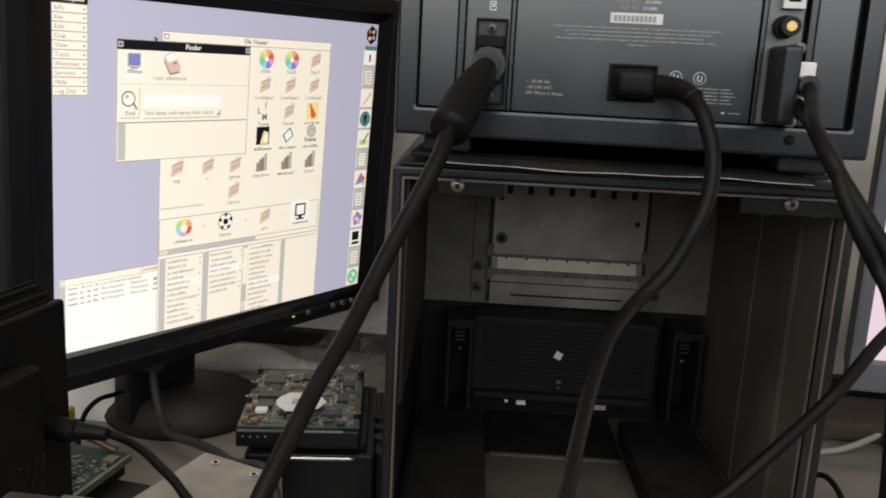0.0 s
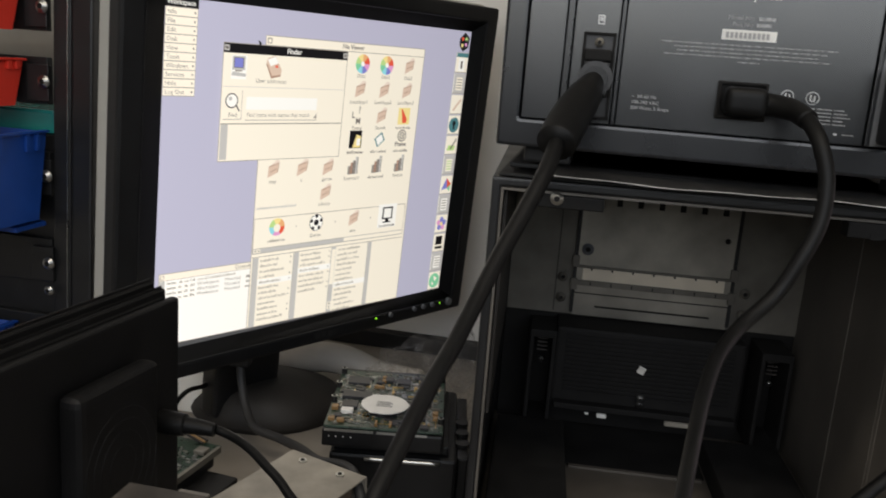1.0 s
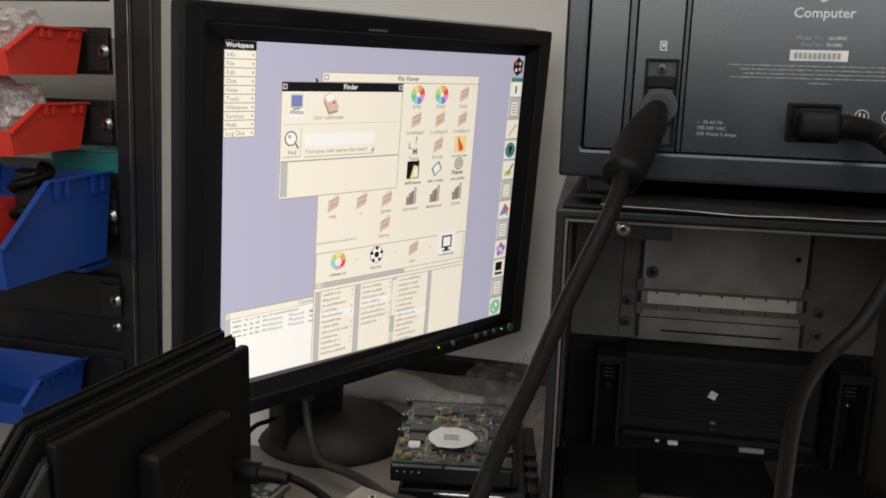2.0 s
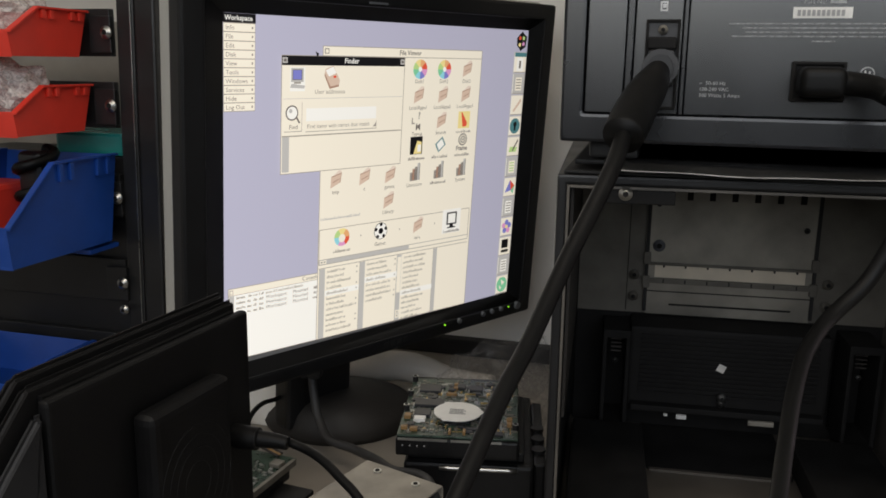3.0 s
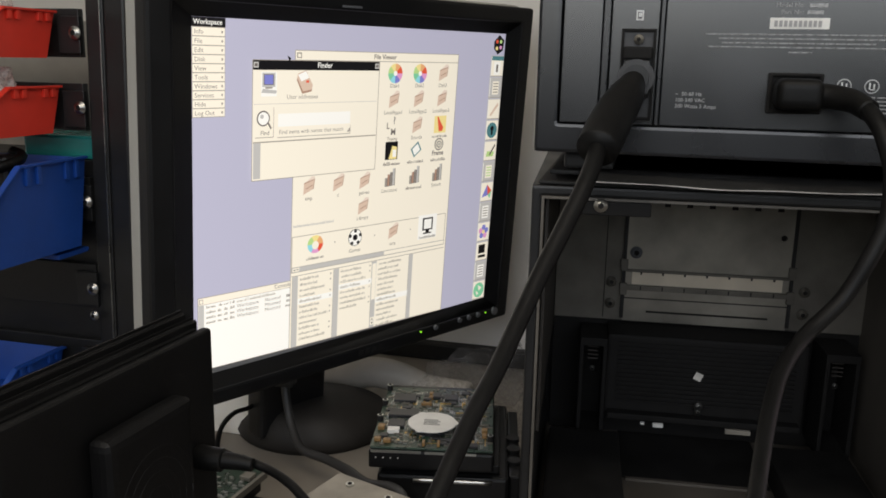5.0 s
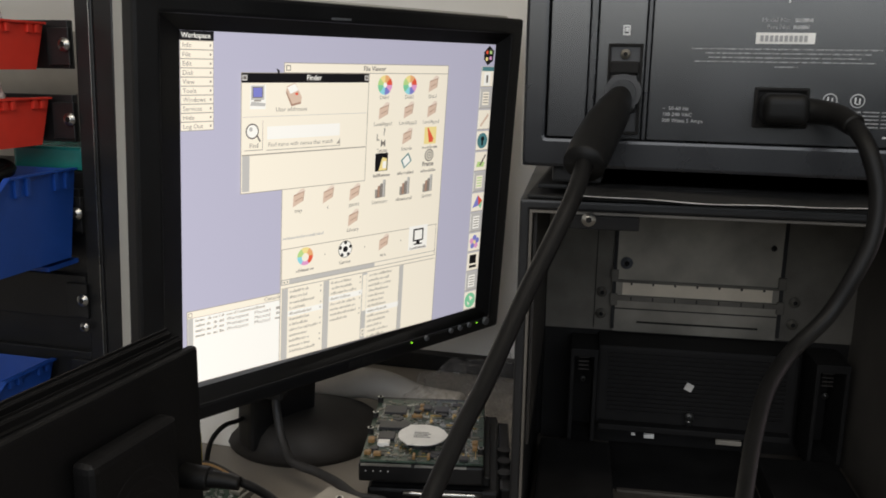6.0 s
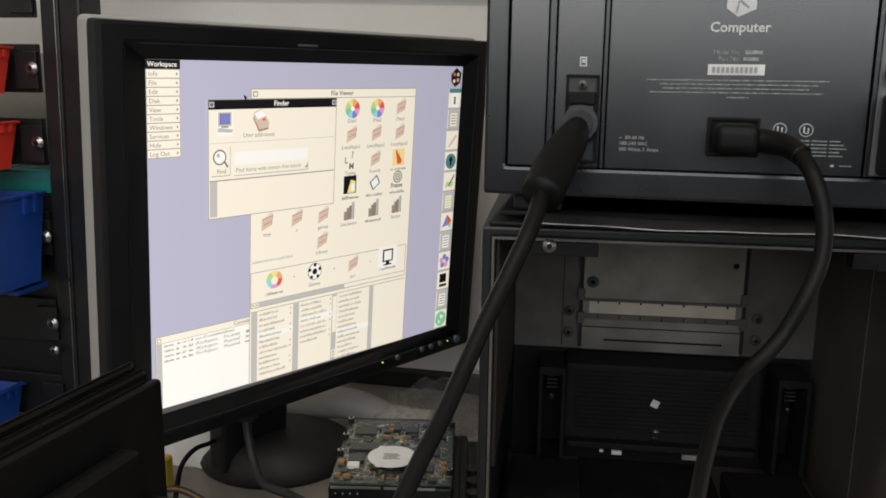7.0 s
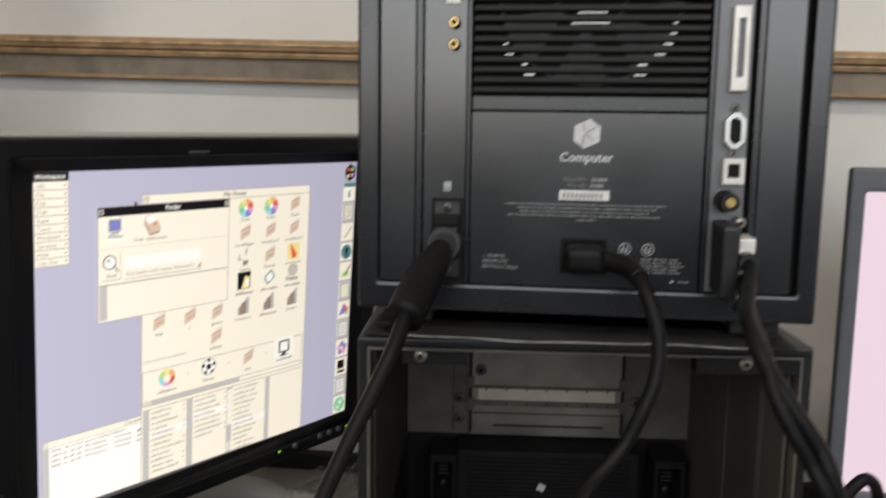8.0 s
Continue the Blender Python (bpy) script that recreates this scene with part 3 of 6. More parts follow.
def display_cable():
    """The heavy display cable with its long strain relief."""
    ob = thing("display_cable", "heavy black display cable with thick strain relief plugged into the cube", "cable")
    part("plug_latch", bm_box(0.0536, 0.0708, -0.0075, 0.0022, 0.3795, 0.3868, 0.0012), DEEP_BLACK, ob)
    head = part("plug_head", bm_box(0.0540, 0.0706, -0.0110, 0.0020, 0.3560, 0.3792, 0.003), PLASTIC_BLACK, ob)
    part("ring", bm_cyl(0.0108, 0.007, "Y", (0.0625, -0.0145, 0.3685), 32), RING_GREY, head, "dark grey moulded ring")
    part("ring_step", bm_cyl(0.0076, 0.006, "Y", (0.0625, -0.0205, 0.3685), 28), PLASTIC_BLACK, head)
    run = [(0.0625, -0.016, 0.3690), (0.058, -0.032, 0.358), (0.0515, -0.050, 0.345), (0.0460, -0.073, 0.330)]
    part("strain_relief", bm_sweep(run, [0.0060, 0.0082, 0.0105, 0.0116, 0.0121, 0.0123, 0.0118], 20), RUBBER, ob, smooth=True)
    run = [(0.0470, -0.069, 0.333), (0.0430, -0.091, 0.315), (0.035, -0.111, 0.294), (0.026, -0.134, 0.272), (0.019, -0.158, 0.252), (0.014, -0.181, 0.237), (0.009, -0.205, 0.225), (0.004, -0.235, 0.209), (-0.004, -0.275, 0.180), (-0.012, -0.305, 0.130), (-0.02, -0.32, 0.06), (-0.03, -0.325, DESK + 0.007)]
    part("cable", bm_sweep(run, [0.0050, 0.0048, 0.0045, 0.0042, 0.0040, 0.0040], 14), RUBBER, ob, smooth=True)
    return ob


display_cable()


def power_cord():
    ob = thing("mains_cable", "black mains cord with an angled plug in the cube's power inlet", "cable")
    body = bm_box(0.1418, 0.1672, -0.0270, 0.0006, 0.3522, 0.3700, 0.0062, 5)
    part("plug_body", body, RUBBER, ob, smooth=True)
    part("plug_neck", bm_sweep([(0.154, -0.0145, 0.3610), (0.170, -0.0170, 0.3605), (0.1815, -0.0270, 0.3585), (0.1880, -0.0400, 0.3540)], [0.0072, 0.0070, 0.0066, 0.0060], 16), RUBBER, ob, smooth=True)
    run = [(0.1850, -0.0330, 0.3565), (0.1890, -0.0450, 0.3515), (0.1935, -0.056, 0.341), (0.1985, -0.062, 0.322), (0.1975, -0.068, 0.300), (0.190, -0.074, 0.280), (0.178, -0.079, 0.257), (0.159, -0.095, 0.240), (0.145, -0.127, 0.231), (0.136, -0.166, 0.225), (0.130, -0.200, 0.219), (0.124, -0.237, 0.208), (0.119, -0.268, 0.192), (0.112, -0.30, 0.15), (0.105, -0.32, 0.07), (0.10, -0.325, DESK + 0.006)]
    part("cord", bm_sweep(run, [0.0047, 0.0047, 0.0045, 0.0041, 0.0036, 0.0033, 0.0033], 14), RUBBER, ob, smooth=True)
    return ob


power_cord()


# ---- the stripped cube underneath, its back open ----
LZ0, LZ1 = DESK + 0.004, 0.298
CHASSIS_TURN, LSIDE = 5.0, 0.3155


def lower_cube():
    cube = thing("cube_chassis", "empty black cube computer case, back cover removed, bare metal inside", "computer case", Matrix.Rotation(radians(CHASSIS_TURN), 4, "Z"))
    inside = at(0.0245, -0.0130, 0)      # the bare metal works sit as one in the shell
    part("case", bm_frame((0, LSIDE, LZ0, LZ1), (0.0065, LSIDE - 0.0065, LZ0 + 0.007, LZ1 - 0.0065), 0.0, 0.300, bevel=0.0018), CASE_DULL, cube, "black painted magnesium shell")
    part("front_cover", bm_box(0.003, LSIDE - 0.003, 0.3005, 0.305, LZ0 + 0.003, LZ1 - 0.003, 0.001), CASE_DULL, cube)
    part("edge_lip", bm_frame((0.0068, LSIDE - 0.0068, LZ0 + 0.0073, LZ1 - 0.0068), (0.0085, LSIDE - 0.0085, LZ0 + 0.009, LZ1 - 0.0085), -0.0006, 0.012), LINING, cube, "thin bare metal lip round the opening")
    # inner linings: shade is put into the left wall's colour, light into the right's
    xl, xr = 0.0092, LSIDE - 0.0092
    part("lining", bm_box(xl, xl + 0.002, 0.014, 0.294, 0.1200, LZ1 - 0.009), LINING_SHADED, cube, "brown side wall, darkened as in shade")
    part("lining", bm_box(xr - 0.002, xr, 0.014, 0.294, LZ0 + 0.012, LZ1 - 0.009), LINING, cube, "grey-brown side wall with a seam, lightened as if lit")
    for y, w in ((0.060, 0.0005), (0.066, 0.0010), (0.150, 0.0006)):
        part("seam", bm_box(xr - 0.0028, xr - 0.0021, y - w, y + w, LZ0 + 0.014, LZ1 - 0.011), LINING, cube)
    part("floor_tray", bm_box(xl, xr, 0.014, 0.294, LZ0 + 0.0095, LZ0 + 0.0115), FLOOR_TRAY, cube, "dusty grey-brown bottom plate")
    part("floor_block", bm_box(0.014, 0.080, 0.030, 0.225, LZ0 + 0.0116, 0.032, 0.003), DEEP_BLACK, cube)
    part("floor_block", bm_box(0.214, 0.286, 0.060, 0.225, LZ0 + 0.0116, 0.030, 0.003), DEEP_BLACK, cube)
    part("floor_strip", bm_box(0.086, 0.210, 0.176, 0.181, LZ0 + 0.0116, 0.0080, 0.0005), FLOOR_TRAY, cube)
    # added near-black sheet: the floor is darker behind the strip
    part("floor_pad", bm_box(0.082, 0.213, 0.1815, 0.282, LZ0 + 0.0116, 0.0075, 0.001), DEEP_BLACK, cube)
    # upper metal bulkhead
    back = part("bulkhead", bm_box(-0.0125, 0.2800, 0.2945, 0.2975, 0.1265, 0.2870), ZINC_DULL, cube, "bare metal bulkhead", m=inside)
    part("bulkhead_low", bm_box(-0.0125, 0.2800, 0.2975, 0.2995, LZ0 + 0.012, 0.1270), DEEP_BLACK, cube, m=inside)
    plate = part("cover_plate", bm_frame((0.0545, 0.2095, 0.1270, 0.2640), (0.0615, 0.2030, 0.1645, 0.1770), 0.2915, 0.2942), ZINC, cube, "galvanised cover plate with a slot", m=inside)
    part("slot_window", bm_box(0.0612, 0.2033, 0.2917, 0.2943, 0.1642, 0.1773), SLOT_PALE, plate, "pale strip behind the slot")
    part("upper_fold", bm_box(0.0560, 0.2080, 0.2880, 0.2912, 0.1775, 0.1800, 0.0006), ZINC_DULL, plate)
    part("lower_fold", bm_box(0.0560, 0.2080, 0.2880, 0.2912, 0.1590, 0.1640, 0.0006), ZINC_DULL, plate)
    for k in range(7):
        x = 0.0700 + k * 0.0208
        part("tooth", bm_box(x - 0.0008, x + 0.0008, 0.2890, 0.2914, 0.1752, 0.1775), MATTE_BLACK, plate)
        part("tooth", bm_box(x - 0.0006, x + 0.0006, 0.2874, 0.2890, 0.1600, 0.1638), MATTE_BLACK, plate)
        part("vent_hole", bm_box(x - 0.0030, x + 0.0024, 0.2900, 0.2914, 0.2430, 0.2510), DEEP_BLACK, plate)
    part("groove", bm_box(0.0770, 0.1920, 0.2906, 0.2914, 0.1365, 0.1382), DEEP_BLACK, plate)
    part("fold_line", bm_box(0.0550, 0.2090, 0.2905, 0.2914, 0.1500, 0.1509), MATTE_BLACK, plate)
    for x in (0.0535, 0.2105):
        part("hinge_edge", bm_box(x - 0.0016, x + 0.0016, 0.2895, 0.2944, 0.1300, 0.2640), MATTE_BLACK, plate)
        for z in (0.160, 0.184):
            part("hinge_tab", bm_box(x - 0.0035, x + 0.0035, 0.2880, 0.2910, z - 0.006, z + 0.006, 0.0006), ZINC_DULL, plate)
    screw(plate, 0.0640, 0.2914, 0.1970, 0.0060, GREY_PLASTIC, 0.004)
    screw(plate, 0.2000, 0.2914, 0.2180, 0.0028, MATTE_BLACK, 0.002)
    screw(plate, 0.0620, 0.2914, 0.2380, 0.0024, MATTE_BLACK, 0.002)
    for x in (0.0420, 0.2240):
        for z in (0.1440, 0.1660):
            screw(back, x, 0.2944, z, 0.0050, ZINC, 0.005)
    part("seam_line", bm_box(0.0350, 0.0358, 0.2936, 0.2944, 0.1290, 0.2400), DEEP_BLACK, back)
    # brackets along the top
    bar = part("top_bracket", bm_box(0.0320, 0.0770, -0.0040, 0.0100, 0.2805, 0.2893, 0.001), DEEP_BLACK, cube, "black bracket holding a screw")
    screw(bar, 0.0450, -0.0040, 0.2885 - 0.0012, 0.0046, STEEL, 0.003)
    bar = part("top_bracket", bm_box(0.2350, 0.3060, -0.0040, 0.0100, 0.2790, 0.2893, 0.001), DEEP_BLACK, cube, "black bracket holding a screw")
    screw(bar, 0.2684, -0.0040, 0.2872, 0.0046, STEEL, 0.003)
    for x in (0.2530, 0.2855):
        part("notch", bm_box(x - 0.0035, x + 0.0035, -0.0046, -0.0041, 0.2786, 0.2826), DEEP_BLACK, bar)
    part("comb_rail", bm_box(0.0800, 0.3070, 0.0010, 0.0090, 0.2893, 0.2912, 0.0006), ZINC, cube, "bright folded metal rail")
    part("comb_rail_rear", bm_box(0.0770, 0.3070, 0.0100, 0.0200, 0.2890, 0.2905, 0.0005), ZINC_DULL, cube)
    # the black block left in the lower half
    unit = part("lower_unit", bm_box(0.0450, 0.2280, 0.2500, 0.2970, 0.0440, 0.1250, 0.003), DEEP_BLACK, cube, "black ribbed block with a sticker", m=inside @ at(-0.0045, 0, 0))
    rib = part("rib", bm_box(0.0550, 0.2180, 0.2475, 0.2502, -0.0011, 0.0011, 0.0005), DEEP_BLACK, unit, m=at(0, 0, 0.0600))
    for k in range(1, 14):
        again(rib, at(0, 0, 0.0600 + k * 0.0044))
    d = Matrix.Rotation(radians(24), 4, "Y")
    part("sticker", bm_box(-0.0037, 0.0037, -0.0002, 0.0002, -0.0037, 0.0037), SOCKET_PALE, unit, "small white diamond sticker", m=at(0.1305, 0.2465, 0.0895) @ d)
    screw(unit, 0.1325, 0.2474, 0.0610, 0.0042, STEEL, 0.006)
    screw(unit, 0.1325, 0.2474, 0.0550, 0.0034, STEEL, 0.004)
    part("ledge", bm_box(0.0480, 0.2240, 0.2380, 0.2500, 0.0440, 0.0500, 0.001), DEEP_BLACK, unit)
    part("pale_clip", bm_box(0.0910, 0.1005, 0.2340, 0.2379, 0.0402, 0.0440, 0.0006), LABEL_WHITE, unit)
    part("pale_clip", bm_box(0.1570, 0.1800, 0.2345, 0.2379, 0.0394, 0.0440, 0.0006), BEIGE, unit)
    part("pale_clip", bm_box(0.0795, 0.0830, 0.2350, 0.2379, 0.0418, 0.0436), LABEL_WHITE, unit)
    for x, w in ((0.0275, 0.0260), (0.2525, 0.0300)):
        side = part("side_bay", bm_frame((x - w / 2, x + w / 2, 0.0200, 0.1210), (x - w / 2 + 0.004, x + w / 2 - 0.004, 0.026, 0.113), 0.2450, 0.2960, bevel=0.001), DEEP_BLACK, cube, m=inside)
        screw(side, x, 0.2440 + 0.02, 0.0850, 0.0026, STEEL, 0.003)
        for k in range(4):
            part("contact", bm_box(x - 0.005, x + 0.005, 0.2600, 0.2620, 0.0950 + k * 0.0040, 0.0964 + k * 0.0040), LINING_SHADED, side)
    for x in (0.03, 0.285):
        for y in (0.03, 0.27):
            part("foot", bm_cyl(0.012, 0.0042, "Z", (x, y, DESK + 0.0020), 18), MATTE_BLACK, cube)
    return cube


lower_cube()


def packing_sheet():
    """The thin pad between the two cubes, with a curled pale edge."""
    ob = thing("packing_sheet", "thin black pad with a curled grey edge between the two cubes", "pad", Matrix.Rotation(radians(2.0), 4, "Z"))
    bm = bmesh.new()
    nx, ny = 48, 8
    grid = []
    for j in range(ny + 1):
        row = []
        for i in range(nx + 1):
            x = 0.030 + 0.244 * i / nx
            y = -0.012 + 0.29 * (j / ny) ** 1.6
            drop = max(0.0, 1.0 - (y + 0.012) / 0.030)
            z = 0.3080 - 0.0050 * drop ** 1.5 + (0.0007 * math.sin(x * 34 + 0.6) + 0.0003 * math.sin(x * 95)) * drop
            row.append(bm.verts.new((x, y, z)))
        grid.append(row)
    for j in range(ny):
        for i in range(nx):
            bm.faces.new((grid[j][i], grid[j][i + 1], grid[j + 1][i + 1], grid[j + 1][i]))
    bmesh.ops.solidify(bm, geom=bm.faces[:], thickness=0.0006)
    front = [tuple(v.co) for v in grid[0]]
    part("sheet", bm, SHEET_GREY, ob, "grey sheet curling at the edge", smooth=True)
    # The shine on the curled edge is drawn as a thin pale strip.
    part("worn_edge", bm_sweep([(x, y - 0.0002, z + 0.0002) for x, y, z in front[::3]], 0.0004, 8, 3), SHEET_PALE, ob, "pale highlight drawn along the sheet's edge", smooth=True)
    part("pad", bm_box(0.004, 0.300, 0.004, 0.29, 0.2986, 0.3005, 0.0006), MATTE_BLACK, ob)
    part("pad_top", bm_box(0.010, 0.292, 0.012, 0.29, 0.3042, 0.3072, 0.001), MATTE_BLACK, ob)
    return ob


packing_sheet()


# ---- the flat monitor beside the cubes ----
SCREEN_AT = Matrix(((0.4863, -0.8717, 0.0598, -0.1913), (0.8738, 0.4852, -0.0333, 0.2076), (0.0, 0.0684, 0.9977, 0.2878), (0, 0, 0, 1)))
PAPER = glow("display_paper", srgb(249, 239, 219), 0.96, True)
PAPER_WHITE = glow("display_white", srgb(255, 251, 242), 0.93, True)
PAPER_GREY = glow("display_grey", srgb(196, 192, 186), 0.93, True)
LAVENDER = glow("display_lavender", srgb(187, 184, 203), 0.95, True)
INK = glow("display_ink", srgb(112, 104, 98), 0.93, True)
INK_MID = glow("display_middle_ink", srgb(142, 133, 124), 0.93, True)
INK_PALE = glow("display_pale_ink", srgb(182, 173, 159), 0.93, True)
INK_SOFT = glow("display_soft_ink", srgb(160, 151, 140), 0.93, True)
BLACK_PIX = glow("display_black", srgb(14, 12, 14), 0.93, True)
FOLDER = glow("display_folder", srgb(222, 194, 172), 0.93, True)
FOLDER_PALE = glow("display_folder_lid", srgb(236, 216, 198), 0.93, True)
FOLDER_DARK = glow("display_folder_edge", srgb(176, 138, 116), 0.93, True)
PIX = {"red": glow("display_red", srgb(232, 90, 62), 0.93, True), "yellow": glow("display_yellow", srgb(248, 226, 150), 0.93, True), "green": glow("display_green", srgb(130, 208, 160), 0.93, True),
       "cyan": glow("display_cyan", srgb(150, 218, 228), 0.93, True), "blue": glow("display_blue", srgb(130, 132, 205), 0.93, True), "pink": glow("display_pink", srgb(230, 160, 205), 0.93, True),
       "teal": glow("display_teal", srgb(80, 130, 134), 0.93, True), "lime": glow("display_lime", srgb(190, 220, 140), 0.93, True), "orange": glow("display_orange", srgb(238, 176, 120), 0.93, True)}
GREEN_LED = glow("green_led", (0.3, 0.9, 0.02), 1.0)


def monitor():
    mon = thing("monitor", "black flat-panel monitor, silver back, showing grey-and-lavender desktop windows", "monitor", SCREEN_AT)
    o, i = (-0.2225, 0.2238, -0.2030, 0.1462), (-0.2010, 0.2060, -0.1880, 0.1300)
    scr = (-0.1790, 0.1950, -0.1785, 0.1180)
    bezel = part("bezel", bm_frame(o, i, -0.0130, 0.0045, bevel=0.0030), BEZEL_BLACK, mon, "glossy black bezel")
    # sloping inner band of the bezel
    bm = bmesh.new()
    ring = []
    for r, y in ((i, -0.0115), (scr, -0.0006)):
        ring.append([bm.verts.new((x, y, z)) for x, z in ((r[0], r[2]), (r[1], r[2]), (r[1], r[3]), (r[0], r[3]))])
    for k in range(4):
        n = (k + 1) % 4
        bm.faces.new((ring[0][k], ring[0][n], ring[1][n], ring[1][k]))
    bmesh.ops.solidify(bm, geom=bm.faces[:], thickness=0.0015)
    part("inner_band", bm, BEZEL_BLACK, bezel)
    part("camera_dent", bm_box(-0.042, -0.020, -0.0136, -0.0129, 0.1325, 0.1345, 0.0003), GREY_PLASTIC, bezel)
    for u in (0.1026, 0.1409, 0.1560, 0.1714):
        part("button", bm_cyl(0.0027, 0.004, "Y", (u, -0.0132, -0.1912), 18), GREY_PLASTIC, bezel, "small round grey button")
    part("power_button", bm_cyl(0.0044, 0.005, "Y", (0.1998, -0.0132, -0.1922), 22), GREY_PLASTIC, bezel)
    for u in (0.0802, 0.1845):
        part("indicator", bm_cyl(0.0009 if u < 0.1 else 0.0007, 0.003, "Y", (u, -0.0130, -0.1912), 14), GREEN_LED, bezel, "lit green indicator")
    for k in range(4):
        part("maker_mark", bm_box(-0.006 + k * 0.0085, 0.0005 + k * 0.0085, -0.0134, -0.0129, -0.1975, -0.1920), MATTE_BLACK, bezel)
    part("rear_shell", bm_box(-0.2205, 0.2235, 0.0050, 0.0245, -0.2010, 0.1485, 0.006, 4), SILVER_PLASTIC, mon, "silver plastic rear shell", smooth=False)
    part("rear_hump", bm_box(-0.140, 0.150, 0.0250, 0.070, -0.150, 0.080, 0.012, 3), SILVER_PLASTIC, mon)
    panel = part("screen", bm_box(scr[0], scr[1], 0.0, 0.004, scr[2], scr[3]), LAVENDER, mon, "lit screen, lavender desktop")
    screen_windows(panel)
    for ob in [panel] + list(panel.children):
        for vert in ob.data.vertices:
            v = vert.co.z + ob.matrix_basis.translation.z
            u = vert.co.x + ob.matrix_basis.translation.x
            low = max(0.0, (0.118 - v) / 0.2965) ** 3
            vert.co.z += low * (0.0048 * (0.195 - u) - 0.0015 * (u + 0.179)) / 0.374
    return mon


def screen_windows(panel):
    """The windows, icons and lettering on the screen, in metres from its middle; each layer a hair above the one before."""
    step = 0.00012
    rnd = random.Random(8)

    def patch(u0, u1, v0, v1, mat, layer, name="window"):
        return part(name, bm_box(u0, u1, -step * layer - 0.00008, -step * layer, v0, v1), mat, panel)

    def poly(pts, mat, layer, name="icon"):
        bm = bmesh.new()
        bm.faces.new([bm.verts.new((u, -step * layer, v)) for u, v in pts])
        return part(name, bm, mat, panel)

    def disc(u, v, r, mat, layer, squash=1.0, name="icon", a0=0, a1=360):
        n = 20
        pts = [(u + r * math.cos(radians(a0 + (a1 - a0) * k / n)), v + r * squash * math.sin(radians(a0 + (a1 - a0) * k / n))) for k in range(n + (a1 - a0 < 360))]
        if a1 - a0 < 360:
            pts.append((u, v))
        return poly(pts, mat, layer, name)

    def word(text, u, v, size, mat=INK, align="LEFT", layer=6, bold=0.0):
        return writing("lettering", text, size, mat, panel, at(u, -step * layer, v), align, bold=bold)

    def rule(u0, u1, v0, v1, layer, t=0.0004, mat=INK_SOFT):
        return patch(u0, u1, min(v0, v1) - t, max(v0, v1) + t, mat, layer, "rule")

    def edge(u0, u1, v0, v1, layer):
        rule(u0, u1, v0, v0, layer, 0.0003)
        rule(u0, u1, v1, v1, layer, 0.0003)
        patch(u0 - 0.0003, u0 + 0.0003, v0, v1, INK_SOFT, layer, "rule")
        patch(u1 - 0.0003, u1 + 0.0003, v0, v1, INK_SOFT, layer, "rule")

    def scribble(u, v, w, mat, layer, h=0.0030, name="line_of_text"):
        """A line too small to read, as a run of plain upright strokes."""
        bm = bmesh.new()
        x, y = u, -step * layer
        while x < u + w:
            if rnd.random() < 0.10:
                x += 0.0009
            up = h * rnd.choice((0.55, 0.6, 0.65, 0.95))
            wide = rnd.uniform(0.0006, 0.0009)
            bm.faces.new([bm.verts.new(q) for q in ((x, y, v), (x + wide, y, v), (x + wide, y, v + up), (x, y, v + up))])
            if rnd.random() < 0.6:
                z = v + h * rnd.choice((0.0, 0.28, 0.5))
                bm.faces.new([bm.verts.new(q) for q in ((x + wide, y, z), (x + wide + 0.0006, y, z), (x + wide + 0.0006, y, z + 0.0005), (x + wide, y, z + 0.0005))])
            x += rnd.uniform(0.0010, 0.0013)
        return part(name, bm, mat, panel)

    def folder(u, v, layer):
        """A little drawer-like folder in slanting view: back sheet, front, lid edge and side."""
        poly([(u - 0.0060, v + 0.0020), (u + 0.0030, v + 0.0092), (u + 0.0064, v + 0.0086), (u + 0.0056, v + 0.0020)], FOLDER_PALE, layer)
        poly([(u - 0.0064, v - 0.0074), (u + 0.0046, v - 0.0026), (u + 0.0058, v + 0.0058), (u - 0.0058, v + 0.0026)], FOLDER, layer + 1)
        poly([(u - 0.0058, v + 0.0026), (u + 0.0058, v + 0.0058), (u + 0.0060, v + 0.0066), (u - 0.0056, v + 0.0036)], FOLDER_DARK, layer + 2)
        poly([(u + 0.0040, v - 0.0030), (u + 0.0050, v - 0.0022), (u + 0.0066, v + 0.0084), (u + 0.0057, v + 0.0058)], FOLDER_DARK, layer + 2)
        poly([(u - 0.0040, v - 0.0024), (u + 0.0036, v + 0.0006), (u + 0.0037, v + 0.0014), (u - 0.0040, v - 0.0016)], FOLDER_DARK, layer + 3)

    # menu
    patch(-0.1785, -0.1492, 0.0410, 0.1178, INK_SOFT, 1, "menu")
    patch(-0.1788, -0.1490, 0.1108, 0.1179, BLACK_PIX, 2, "menu")
    word("Workspace", -0.1775, 0.1143, 0.0054, PAPER_WHITE, bold=0.0001)
    names = ("Info", "File", "Edit", "Disk", "View", "Tools", "Windows", "Services", "Hide", "Log Out")
    for k, name in enumerate(names):
        v1 = 0.1102 - k * 0.00694
        patch(-0.1782, -0.1496, v1 - 0.0062, v1, PAPER, 2, "menu_item")
        word(name, -0.1768, v1 - 0.0033, 0.0052, INK_MID)
        patch(-0.1528, -0.1514, v1 - 0.0040, v1 - 0.0022, INK_SOFT, 4, "menu_mark")
    # console window
    patch(-0.1748, -0.0700, -0.1784, -0.1108, PAPER_WHITE, 1)
    patch(-0.1748, -0.0700, -0.1172, -0.1108, PAPER, 2)
    edge(-0.1748, -0.0700, -0.1783, -0.1108, 3)
    rule(-0.1748, -0.0700, -0.1172, -0.1172, 3, 0.0002)
